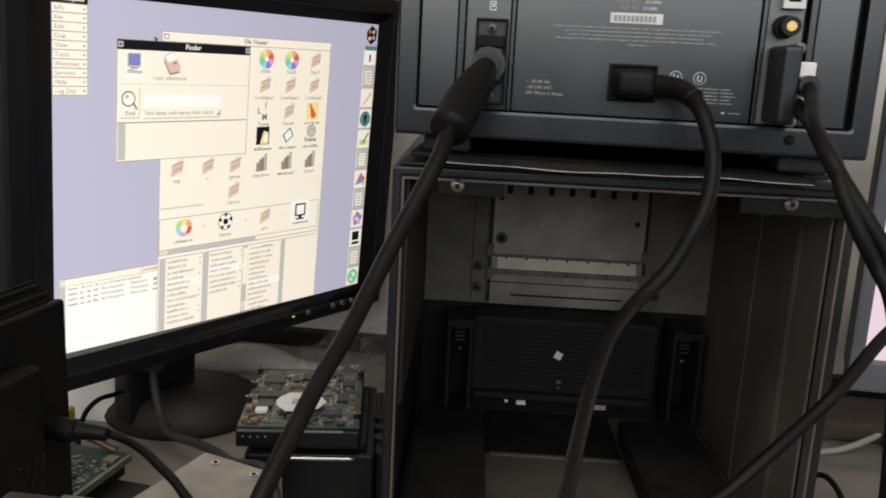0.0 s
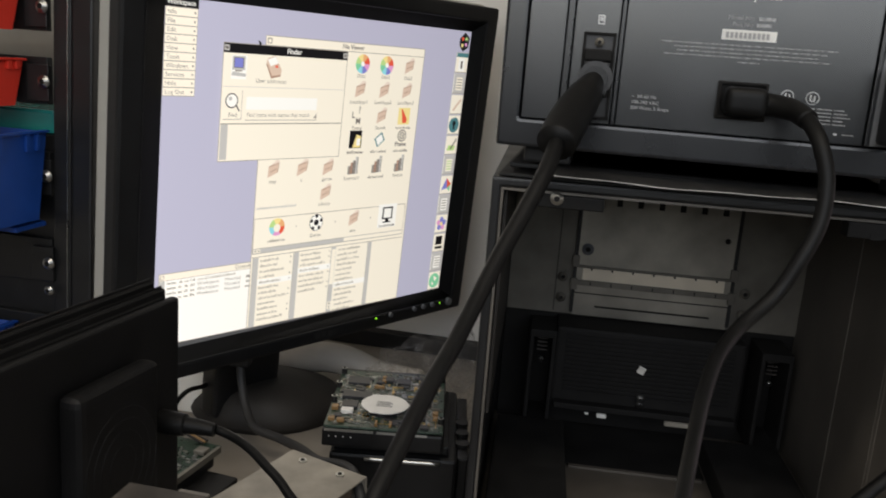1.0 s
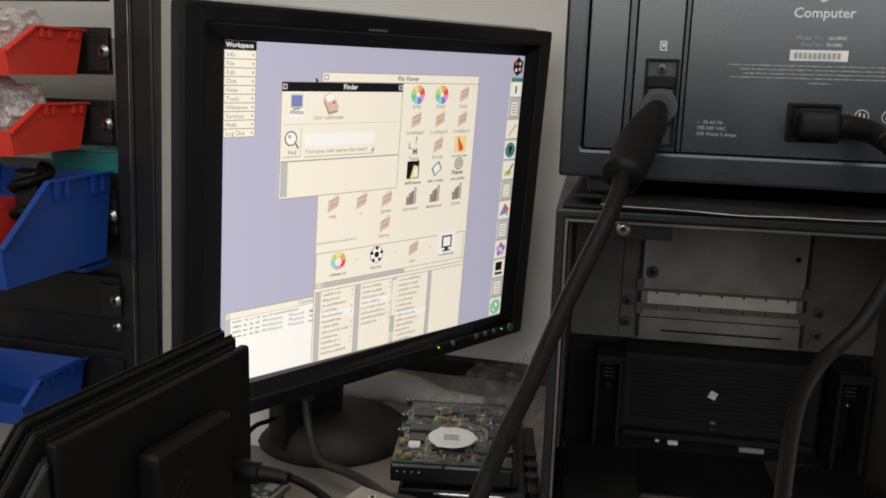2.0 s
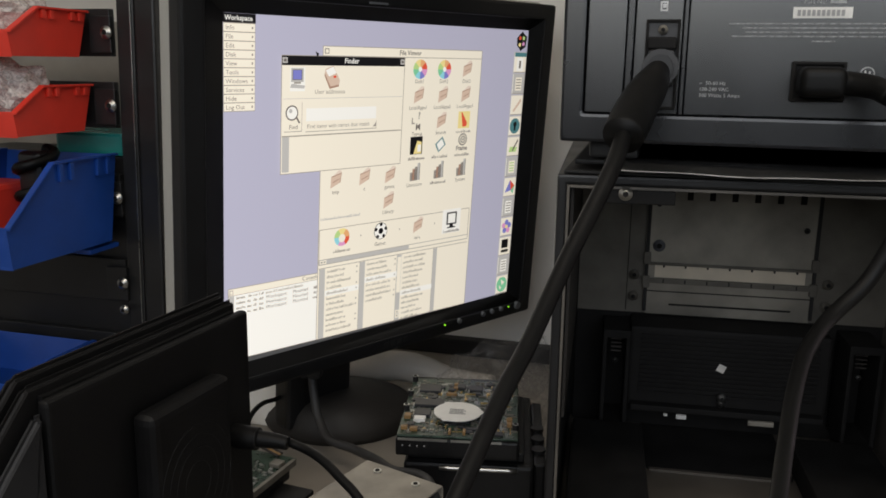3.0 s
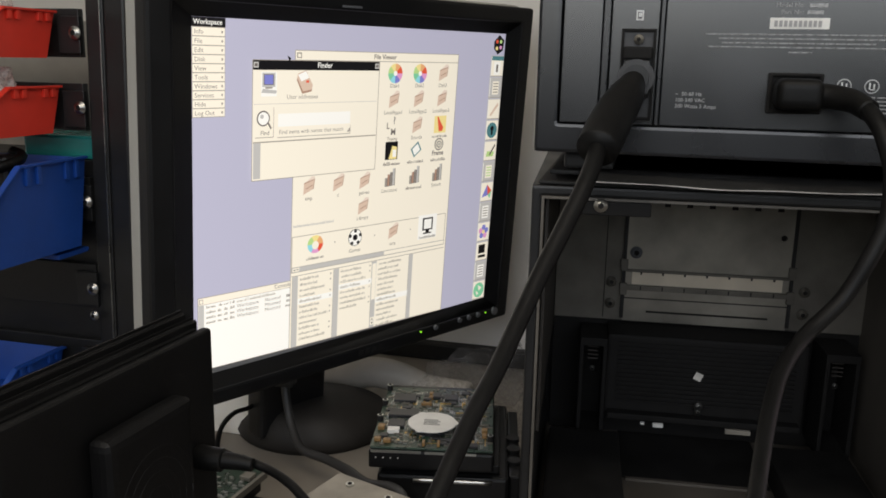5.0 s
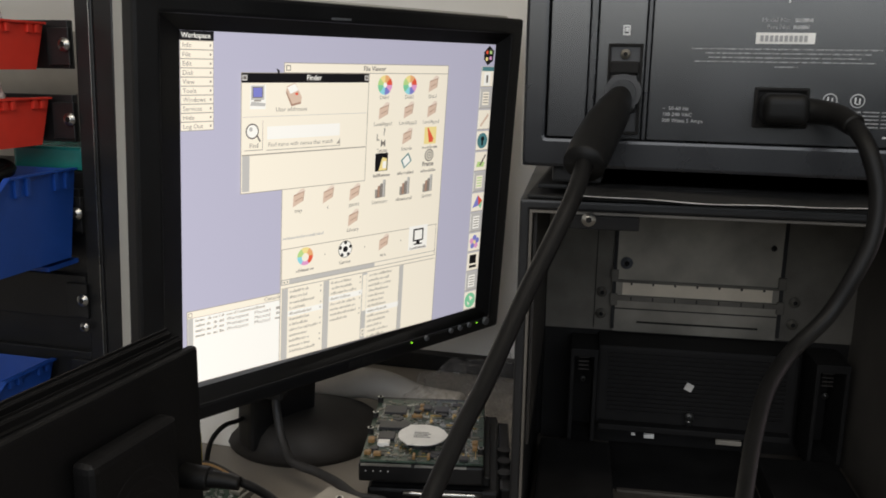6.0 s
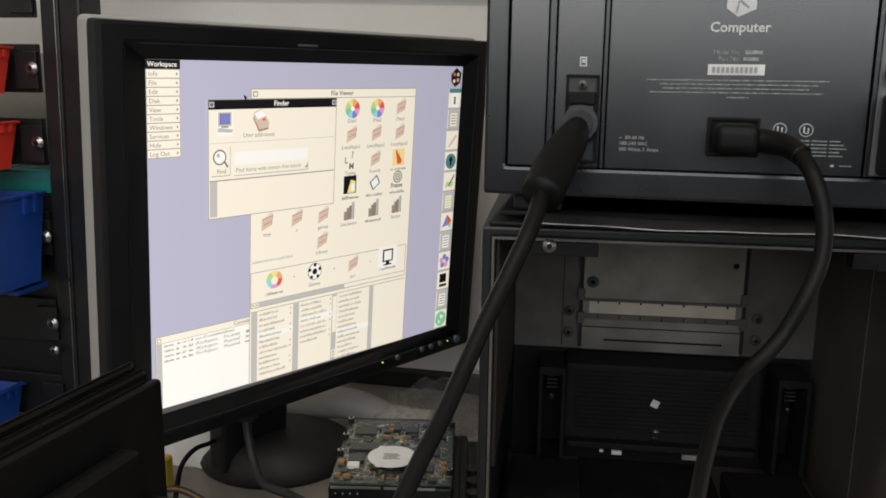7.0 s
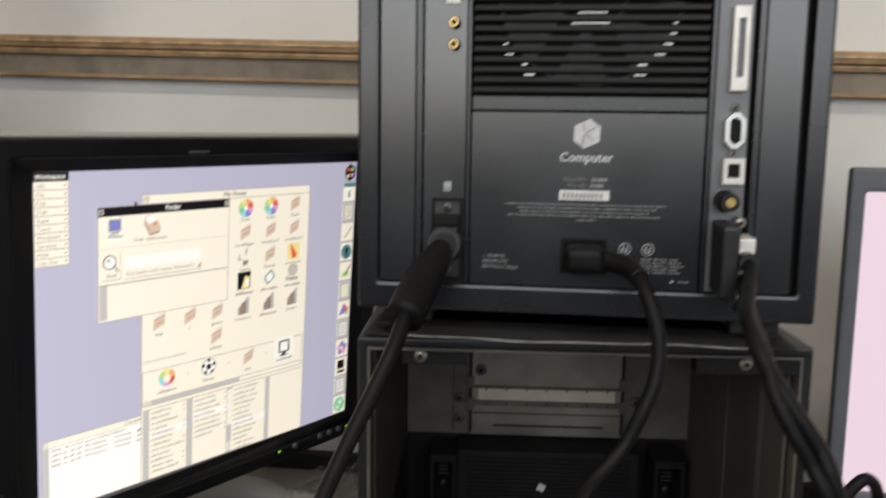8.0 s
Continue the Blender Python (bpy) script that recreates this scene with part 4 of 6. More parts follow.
    patch(-0.1742, -0.1692, -0.1782, -0.1176, PAPER_GREY, 3, "scroll_bar")
    patch(-0.1736, -0.1700, -0.1162, -0.1122, INK_SOFT, 3)
    patch(-0.1730, -0.1706, -0.1156, -0.1128, PAPER, 4)
    word("Console", -0.0985, -0.1140, 0.0054, INK, layer=4)
    for k in range(4):
        v = -0.1212 - k * 0.0047
        scribble(-0.1670, v, 0.0085, INK_SOFT, 3, 0.0028)
        for u in (-0.1560, -0.1500, -0.1440):
            scribble(u, v, 0.0035, INK_SOFT, 3, 0.0028)
        if k:
            word("Workspace:", -0.1372, v + 0.0013, 0.0047, INK_MID, layer=3)
            word("Mounted", -0.1085, v + 0.0013, 0.0047, INK_MID, layer=3)
            scribble(-0.0860, v, 0.0050, INK_MID, 3, 0.0028)
        else:
            scribble(-0.1372, v, 0.040, INK_PALE, 3, 0.0028)
    # file viewer
    patch(-0.0812, 0.1226, -0.1784, 0.0950, PAPER, 4)
    edge(-0.0812, 0.1226, -0.1783, 0.0950, 5)
    rule(-0.0812, 0.1226, 0.0868, 0.0868, 5, 0.0003)
    word("File Viewer", 0.0220, 0.0908, 0.0062, align="CENTER", layer=6, bold=0.0001)
    patch(-0.0795, -0.0745, 0.0885, 0.0932, INK_SOFT, 5)
    patch(-0.0785, -0.0755, 0.0893, 0.0922, PAPER, 6)
    # icon grid
    rows, cols = (0.0760, 0.0508, 0.0252, 0.0010, -0.0255), (0.0358, 0.0690, 0.1020)
    labels = (("Disk1", "Disk2", "Disk3"), ("LocalApps1", "LocalApps2", "LocalApps3"), ("Typing", "Sounds", ""), ("", "", ""), ("Literature", "", "System"))
    for r, v in enumerate(rows):
        for c, u in enumerate(cols):
            if r == 0 and c < 2:
                for k, tone in enumerate(("red", "orange", "yellow", "lime", "green", "cyan", "blue", "pink")):
                    disc(u, v, 0.0092, PIX[tone], 6, a0=k * 45, a1=k * 45 + 45)
                disc(u, v, 0.0024, PAPER_WHITE, 7)
            elif (r, c) in ((2, 0),):
                word("?", u + 0.002, v + 0.006, 0.0095, INK_MID, "CENTER", 6, 0.0002)
                word("L", u - 0.006, v + 0.001, 0.0085, INK_MID, "CENTER", 6, 0.0002)
                word("M", u + 0.001, v - 0.005, 0.0085, INK, "CENTER", 6, 0.0002)
            elif (r, c) == (2, 2):
                patch(u - 0.0088, u + 0.0085, v - 0.0085, v + 0.0088, PIX["yellow"], 6, "icon")
                poly([(u - 0.0048, v + 0.0080), (u - 0.0034, v + 0.0078), (u + 0.0046, v - 0.0030), (u + 0.0036, v - 0.0066), (u - 0.0018, v - 0.0070)], PIX["red"], 7)
            elif (r, c) == (3, 0):
                patch(u - 0.0082, u + 0.0082, v - 0.0075, v + 0.0100, BLACK_PIX, 6, "icon")
                poly([(u - 0.0035, v - 0.0070), (u + 0.0070, v - 0.0070), (u + 0.0070, v + 0.0045), (u + 0.0010, v + 0.0060)], PIX["yellow"], 7)
                patch(u + 0.0016, u + 0.0062, v - 0.0050, v + 0.0020, PAPER_WHITE, 8, "icon")
            elif (r, c) == (3, 1):
                poly([(u - 0.0070, v + 0.0010), (u + 0.0030, v + 0.0085), (u + 0.0080, v), (u - 0.0020, v - 0.0075)], PIX["teal"], 6)
                poly([(u - 0.0050, v + 0.0010), (u + 0.0024, v + 0.0064), (u + 0.0060, v), (u - 0.0014, v - 0.0055)], PAPER_WHITE, 7)
            elif (r, c) == (3, 2):
                for k, tone in enumerate((INK, PAPER, INK, PAPER, INK)):
                    disc(u, v + 0.0040, 0.0064 - 0.0013 * k, tone, 6 + k)
                word("Frame", u - 0.001, v - 0.0050, 0.0066, INK, "CENTER", 6, 0.0002)
            elif r == 4:
                for k, h in enumerate((0.008, 0.0115, 0.0135, 0.0170)):
                    patch(u - 0.0066 + k * 0.0033, u - 0.0040 + k * 0.0033, v - 0.0070, v - 0.0070 + h, (INK_SOFT, FOLDER_DARK, INK_MID, PAPER_GREY)[k], 6, "icon")
                    patch(u - 0.0040 + k * 0.0033, u - 0.0033 + k * 0.0033, v - 0.0070, v - 0.0072 + h, INK, 7, "icon")
                poly([(u - 0.0066, v - 0.0070), (u + 0.0066, v - 0.0070), (u + 0.0078, v - 0.0060), (u - 0.0056, v - 0.0078)], INK_SOFT, 6)
            else:
                folder(u, v, 6)
            if labels[r][c]:
                word(labels[r][c], u, v - 0.0117, 0.0052, INK, "CENTER")
            else:
                scribble(u - 0.011, v - 0.0132, 0.022, INK_MID, 6, 0.0034, "label_bar")
    for u, v, name in ((-0.063, -0.0242, "tmp"), (-0.029, -0.0242, "c"), (0.003, -0.0250, "games"), (0.0025, -0.0500, "Library")):
        folder(u, v, 6)
        word(name, u, v - 0.0112, 0.0052, INK, "CENTER")
    scribble(-0.0795, -0.0610, 0.046, PAPER_GREY, 6, 0.0028)
    # shelf
    edge(-0.0803, 0.1195, -0.1036, -0.0697, 6)
    patch(-0.0800, 0.1192, -0.1034, -0.0990, PAPER_GREY, 6, "scroll_bar")
    patch(0.0330, 0.1190, -0.1031, -0.0993, PAPER, 7, "scroll_bar")
    rule(-0.0803, 0.1195, -0.0988, -0.0988, 7, 0.0002)
    rule(-0.0803, 0.1195, -0.1072, -0.1072, 7, 0.0003)
    for u in (-0.0775, -0.0735):
        patch(u - 0.0018, u + 0.0018, -0.1030, -0.0994, PAPER, 8, "scroll_bar")
        poly([(u - 0.0010, -0.1012), (u + 0.0008, -0.1002), (u + 0.0008, -0.1022)] if u < -0.0750 else [(u + 0.0010, -0.1012), (u - 0.0008, -0.1002), (u - 0.0008, -0.1022)], BLACK_PIX, 9)
    for u in (-0.0310, 0.0190, 0.0680):
        patch(u - 0.0005, u + 0.0005, -0.0815, -0.0800, INK_SOFT, 7, "mark")
    for k, tone in enumerate(("orange", "yellow", "lime", "cyan", "pink", "red")):
        disc(-0.0540, -0.0795, 0.0090, PIX[tone], 7, 0.95, a0=k * 60, a1=k * 60 + 60)
    disc(-0.0540, -0.0805, 0.0040, PAPER, 8)
    disc(-0.0060, -0.0795, 0.0085, BLACK_PIX, 7)
    disc(-0.0060, -0.0795, 0.0079, PAPER_WHITE, 8)
    disc(-0.0060, -0.0795, 0.0030, BLACK_PIX, 9)
    for a in range(5):
        w = radians(90 + 72 * a)
        disc(-0.0060 + 0.0066 * math.cos(w), -0.0795 + 0.0066 * math.sin(w), 0.0018, BLACK_PIX, 9)
    folder(0.0440, -0.0800, 7)
    patch(0.0795, 0.1065, -0.0935, -0.0680, PAPER_WHITE, 7, "icon")
    patch(0.0855, 0.1005, -0.0845, -0.0712, BLACK_PIX, 8, "icon")
    patch(0.0875, 0.0985, -0.0830, -0.0728, PAPER_WHITE, 9, "icon")
    patch(0.0905, 0.0955, -0.0870, -0.0845, BLACK_PIX, 8, "icon")
    patch(0.0870, 0.0990, -0.0884, -0.0870, BLACK_PIX, 8, "icon")
    for u, name in ((-0.054, ""), (-0.006, "Games"), (0.044, "tars")):
        if name:
            word(name, u, -0.0925, 0.0052, INK, "CENTER")
        else:
            scribble(u - 0.010, -0.0940, 0.020, INK_MID, 7, 0.0034, "label_bar")
    scribble(0.0815, -0.0930, 0.0235, INK_MID, 8, 0.0030, "label_bar")
    # browser columns
    for k, (u0, u1) in enumerate(((-0.0790, -0.0728), (-0.0308, -0.0243), (0.0178, 0.0238), (0.0688, 0.0742))):
        patch(u0, u1, -0.1780, -0.1078, PAPER_GREY, 6, "scroll_bar")
        patch(u0 - 0.0003, u0, -0.1780, -0.1078, INK_SOFT, 6, "rule")
    for k, (u0, u1, pick, count) in enumerate(((-0.0705, -0.0345, 4, 12), (-0.0222, 0.0150, 3, 8), (0.0262, 0.0660, 7, 13))):
        v = -0.1106
        for j in range(count):
            if j == pick:
                patch(u0 - 0.0018, u1 + 0.0030, v - 0.0034, v + 0.0022, PAPER_WHITE, 6, "chosen_line")
            w = rnd.uniform(0.4, 0.9) * (u1 - u0)
            scribble(u0, v - 0.0020, w, INK_PALE, 7, 0.0031)
            if k < 2 and j % 3 != 2:
                patch(u1 - 0.0006, u1 + 0.0006, v - 0.0014, v + 0.0002, INK_SOFT, 7, "line_of_text")
            v -= 0.00545
    patch(0.0184, 0.0234, -0.1480, -0.1100, PAPER, 7, "scroll_bar")
    for v in (-0.1690, -0.1735):
        patch(0.0184, 0.0234, v - 0.0019, v + 0.0019, PAPER, 7, "scroll_bar")
        poly([(0.0196, v - 0.0008), (0.0222, v - 0.0008), (0.0209, v + 0.0010)] if v > -0.1700 else [(0.0196, v + 0.0008), (0.0209, v - 0.0010), (0.0222, v + 0.0008)], BLACK_PIX, 8)
    # finder window, in front
    patch(-0.1245, 0.0142, -0.0140, 0.0866, PAPER, 12)
    patch(-0.1245, 0.0142, 0.0785, 0.0866, BLACK_PIX, 13)
    edge(-0.1245, 0.0142, -0.0140, 0.0866, 14)
    word("Finder", -0.0500, 0.0826, 0.0064, PAPER_WHITE, "CENTER", 16, 0.0001)
    for u in (-0.1212, 0.0112):
        patch(u - 0.0024, u + 0.0024, 0.0803, 0.0849, PAPER_GREY, 14, "icon")
        patch(u - 0.0014, u + 0.0014, 0.0814, 0.0838, INK, 15, "icon")
    patch(-0.1158, -0.1004, 0.0568, 0.0768, PAPER_WHITE, 13, "icon")
    patch(-0.1150, -0.1020, 0.0645, 0.0762, PAPER_GREY, 14, "icon")
    patch(-0.1136, -0.1036, 0.0662, 0.0750, INK, 15, "icon")
    patch(-0.1130, -0.1044, 0.0668, 0.0745, PIX["blue"], 16, "icon")
    poly([(-0.1158, 0.0598), (-0.1012, 0.0590), (-0.1004, 0.0615), (-0.1144, 0.0632)], PAPER_GREY, 14)
    patch(-0.1120, -0.1050, 0.0632, 0.0645, INK_SOFT, 15, "icon")
    poly([(-0.0800, 0.0700), (-0.0790, 0.0755), (-0.0705, 0.0785), (-0.0628, 0.0660), (-0.0640, 0.0605), (-0.0740, 0.0585)], FOLDER, 14)
    poly([(-0.0800, 0.0700), (-0.0740, 0.0585), (-0.0640, 0.0605), (-0.0636, 0.0622), (-0.0732, 0.0604), (-0.0796, 0.0718)], FOLDER_DARK, 15)
    poly([(-0.0788, 0.0745), (-0.0706, 0.0778), (-0.0668, 0.0722), (-0.0752, 0.0690)], PAPER_WHITE, 15)
    patch(-0.0702, -0.0672, 0.0680, 0.0700, PIX["red"], 16, "icon")
    word("User addresses", -0.0735, 0.0560, 0.0054, INK_MID, "CENTER", 15)
    rule(-0.1230, 0.0130, 0.0505, 0.0505, 14, 0.0002, PAPER_GREY)
    patch(-0.1033, -0.1029, 0.0225, 0.0475, INK_SOFT, 14, "rule")
    rule(-0.1215, -0.1031, 0.0225, 0.0225, 14, 0.0003)
    disc(-0.1135, 0.0385, 0.0066, INK, 14)
    disc(-0.1135, 0.0385, 0.0054, PAPER_WHITE, 15)
    disc(-0.1150, 0.0402, 0.0018, PAPER_GREY, 16)
    poly([(-0.1098, 0.0350), (-0.1088, 0.0360), (-0.1048, 0.0300), (-0.1062, 0.0292)], INK, 15)
    word("Find", -0.1118, 0.0262, 0.0054, INK, "CENTER", 15)
    patch(-0.0985, -0.0190, 0.0310, 0.0420, PAPER_WHITE, 14, "text_field")
    rule(-0.0990, -0.0182, 0.0218, 0.0218, 14, 0.0003)
    patch(-0.0186, -0.0182, 0.0218, 0.0290, INK_SOFT, 14, "rule")
    word("Find items with names that match", -0.0975, 0.0262, 0.0052, INK_MID, layer=15)
    poly([(-0.0225, 0.0235), (-0.0188, 0.0235), (-0.0188, 0.0275)], INK_SOFT, 15)
    rule(-0.1235, 0.0132, 0.0186, 0.0186, 14, 0.0005)
    patch(-0.1232, -0.1160, -0.0125, 0.0180, PAPER_GREY, 14, "scroll_bar")
    poly([(-0.0905, 0.0905), (-0.0885, 0.0855), (-0.0872, 0.0870), (-0.0868, 0.0885)], BLACK_PIX, 18, "pointer")
    # dock of tiles at the edge
    tones = ("red", "cyan", "grey", "orange", "teal", "lime", "grey", "blue", "grey", "pink", "black", "grey", "green")
    for k, tone in enumerate(tones):
        v1 = 0.1178 - k * 0.02275
        patch(0.1742, 0.1948, v1 - 0.0222, v1, PAPER_GREY if tone != "red" else LAVENDER, 2, "dock_tile")
        patch(0.1750, 0.1944, v1 - 0.0214, v1 - 0.0008, PAPER if tone not in ("grey", "red") else PAPER_GREY if tone == "grey" else LAVENDER, 3, "dock_tile")
        if tone != "red":
            patch(0.1750, 0.1944, v1 - 0.0217, v1 - 0.0210, INK_SOFT, 4, "tile_edge")
            patch(0.1750, 0.1757, v1 - 0.0214, v1 - 0.0008, PAPER_WHITE, 4, "tile_edge")
        u, v = 0.1846, v1 - 0.0112
        if tone == "red":
            poly([(u - 0.0080, v + 0.0030), (u, v + 0.0100), (u + 0.0085, v + 0.0045), (u + 0.0070, v - 0.0060), (u - 0.0010, v - 0.0105), (u - 0.0075, v - 0.0045)], BLACK_PIX, 4)
            for du, dv, t in ((-0.003, 0.003, "red"), (0.003, 0.003, "lime"), (-0.003, -0.004, "yellow"), (0.003, -0.003, "pink")):
                disc(u + du, v + dv, 0.0020, PIX[t], 5)
        elif tone == "cyan":
            patch(0.1750, 0.1944, v1 - 0.0050, v1 - 0.0006, PIX["teal"], 4, "icon")
            patch(u - 0.0050, u + 0.0050, v - 0.0090, v + 0.0050, PAPER_WHITE, 4, "icon")
            patch(u - 0.0015, u + 0.0015, v - 0.0060, v + 0.0020, INK, 5, "icon")
        elif tone == "orange":
            poly([(u - 0.0060, v - 0.0060), (u + 0.0060, v + 0.0070), (u + 0.0075, v + 0.0040), (u - 0.0040, v - 0.0075)], FOLDER, 4)
        elif tone == "teal":
            disc(u, v, 0.0085, PIX["teal"], 4)
            disc(u, v + 0.0020, 0.0028, BLACK_PIX, 5)
            patch(u - 0.0014, u + 0.0014, v - 0.0050, v + 0.0015, BLACK_PIX, 5, "icon")
        elif tone == "lime":
            poly([(u - 0.0070, v - 0.0060), (u + 0.0050, v - 0.0060), (u + 0.0070, v - 0.0010), (u - 0.0050, v)], PIX["lime"], 4)
            poly([(u - 0.0020, v - 0.0040), (u + 0.0070, v + 0.0080), (u + 0.0080, v + 0.0060), (u, v - 0.0050)], INK, 5)
        elif tone == "blue":
            for t, pts in (("blue", [(-0.008, -0.006), (0, 0.008), (0.002, -0.004)]), ("red", [(0, 0.008), (0.008, 0.001), (0.002, -0.004)]), ("green", [(0.002, -0.004), (0.008, 0.001), (0.006, -0.008)])):
                poly([(u + a, v + b) for a, b in pts], PIX[t], 4)
        elif tone == "pink":
            for a in range(5):
                w = radians(90 + 72 * a)
                disc(u + 0.0050 * math.cos(w), v + 0.0050 * math.sin(w), 0.0032, PIX["pink" if a % 2 else "blue"], 4)
            disc(u, v, 0.0022, PIX["yellow"], 5)
        elif tone == "black":
            patch(u - 0.0060, u + 0.0050, v - 0.0020, v + 0.0080, BLACK_PIX, 4, "icon")
            patch(u - 0.0060, u + 0.0060, v - 0.0070, v - 0.0040, BLACK_PIX, 4, "icon")
        elif tone == "green":
            disc(u, v, 0.0088, PIX["green"], 4)
            poly([(u - 0.002, v + 0.006), (u + 0.005, v + 0.002), (u, v - 0.001)], PAPER, 5)
            poly([(u - 0.005, v), (u, v - 0.004), (u - 0.003, v - 0.006)], PAPER, 5)
        else:
            patch(u - 0.0050, u + 0.0052, v - 0.0070, v + 0.0070, PAPER if k < 7 else PAPER_WHITE, 4, "icon")
            for j in range(4):
                patch(u - 0.0038, u + 0.0040, v - 0.0050 + j * 0.0030, v - 0.0038 + j * 0.0030, INK_SOFT if k != 6 else PIX["lime"], 5, "icon")


MONITOR = monitor()


def monitor_stand():
    """The round foot and the neck behind the panel."""
    c = Vector((-0.262, 0.254, 0))
    foot = bmesh.new()
    prof = ((0.083, 0.0, 0), (0.085, 0.006, 0), (0.079, 0.015, 0.004), (0.064, 0.026, 0.015), (0.046, 0.034, 0.025), (0.028, 0.039, 0.032), (0.0, 0.041, 0.034))
    rings = []
    for r, z, f in prof:
        rings.append([foot.verts.new((c.x + r * math.cos(w), c.y - f + r * math.sin(w), DESK + 0.0006 + z)) for w in (math.tau * k / 48 for k in range(48))] if r else [foot.verts.new((c.x, c.y - f, DESK + z))])
    for a, b in zip(rings, rings[1:]):
        for k in range(48):
            foot.faces.new((a[k], a[(k + 1) % 48], b[(k + 1) % 48], b[k]) if len(b) > 1 else (a[k], a[(k + 1) % 48], b[0]))
    foot.faces.new(rings[0][::-1])
    return foot


inv = SCREEN_AT.inverted()
part("stand_foot", monitor_stand(), FOOT_BROWN, MONITOR, "dark domed round foot", m=inv, smooth=True)
part("stand_neck", bm_box(-0.080, 0.001, 0.0430, 0.0690, -0.290, -0.10, 0.006, 3), PLASTIC_BLACK, MONITOR)


def second_monitor():
    """A grey-framed monitor on the far side of the cubes, its screen lit pinkish white."""
    mon = thing("second_monitor", "grey flat-panel monitor with a lit pale pink screen", "monitor", at(0.591, 0.195, 0))
    part("bezel", bm_frame((-0.2085, 0.205, 0.100, 0.4165), (-0.1955, 0.189, 0.129, 0.396), -0.006, 0.006, bevel=0.003), GREY_PLASTIC, mon, "dark grey bezel")
    part("screen", bm_box(-0.196, 0.190, 0.0, 0.004, 0.128, 0.397), glow("pink_screen", srgb(238, 214, 224), 0.92), mon)
    part("rear_shell", bm_box(-0.196, 0.196, 0.0065, 0.050, 0.106, 0.410, 0.010, 3), PLASTIC_BLACK, mon)
    part("neck", bm_box(-0.035, 0.035, 0.0505, 0.080, 0.0, 0.25, 0.004), GREY_PLASTIC, mon)
    part("foot", bm_box(-0.11, 0.11, -0.03, 0.14, DESK, DESK + 0.015, 0.005), GREY_PLASTIC, mon)
    return mon


second_monitor()


# ---- the rack of bins ----
def bin_side(x0, x1, d, rim, lip, h):
    """One side wall of a stacking bin: drawn in at the back, cut down towards its mouth at -y."""
    bm = bmesh.new()
    prof = [(-0.016, 0), (-d, 0), (-d - 0.004, lip), (-rim, h), (0, h)]
    a = [bm.verts.new((x0, y, z)) for y, z in prof]
    b = [bm.verts.new((x1, y, z)) for y, z in prof]
    bm.faces.new(a)
    bm.faces.new(b[::-1])
    for k in range(5):
        n = (k + 1) % 5
        bm.faces.new((a[k], b[k], b[n], a[n]))
    return bm


def bm_plank(pts, x0, x1, t):
    """A flat strip across x0 to x1 that follows points in y and z, t thick downwards."""
    bm = bmesh.new()
    rows = []
    for y, z in pts:
        rows.append([bm.verts.new(q) for q in ((x0, y, z), (x1, y, z), (x1, y, z - t), (x0, y, z - t))])
    for a, b in zip(rows, rows[1:]):
        for k in range(4):
            n = (k + 1) % 4
            bm.faces.new((a[k], a[n], b[n], b[k]))
    bm.faces.new(rows[0][::-1])
    bm.faces.new(rows[-1])
    bmesh.ops.bevel(bm, geom=bm.edges[:], offset=0.0005, segments=2, affect="EDGES")
    return bm


def storage_bin(x_right, y_back, z0, w, d, rim, lip, h, mat, label):
    """A stacking bin: tapered sides with a flat folded rim, paired lugs below it, a low front."""
    ob = thing("storage_bin", label, "bin", at(x_right - w / 2, y_back, z0), "bins on the rack")
    t = 0.002
    x = w / 2 - t
    part("side_wall", bin_side(-w / 2, -x, d, rim, lip, h), mat, ob)
    part("side_wall", bin_side(x, w / 2, d, rim, lip, h), mat, ob)
    part("bottom", bm_box(-x, x, -d, -0.016, 0, t), mat, ob)
    part("back_wall", bm_plank([(-0.016, t), (-0.001, h)], -x, x, t), mat, ob)
    part("front_wall", bm_plank([(-d + 0.0004, 0.0005), (-d - 0.0040, lip + t)], -w / 2, w / 2, t), mat, ob)
    run = [(0, h + 0.0012), (-rim - 0.0006, h + 0.0012), (-d - 0.0042, lip + 0.0012)]
    for sx in (-1, 1):
        a, b = sorted((sx * (w / 2 - 0.003), sx * (w / 2 + 0.0045)))
        part("rim", bm_plank(run, a, b, 0.0026), mat, ob)
        for y in (-0.17 * rim, -0.33 * rim, -0.74 * rim, -0.90 * rim):
            c = sx * (w / 2 + 0.0018)
            part("lug", bm_box(c - 0.0019, c + 0.0019, y - 0.0030, y + 0.0030, h - 0.0010 - 0.20 * h, h - 0.0016, 0.0008), mat, ob)
    return ob


RACK_Y = 0.275


def leaning(bm):
    """The upright leans a little at its top."""
    for v in bm.verts:
        v.co.x += 0.025 * (v.co.z - 0.24)
    return bm


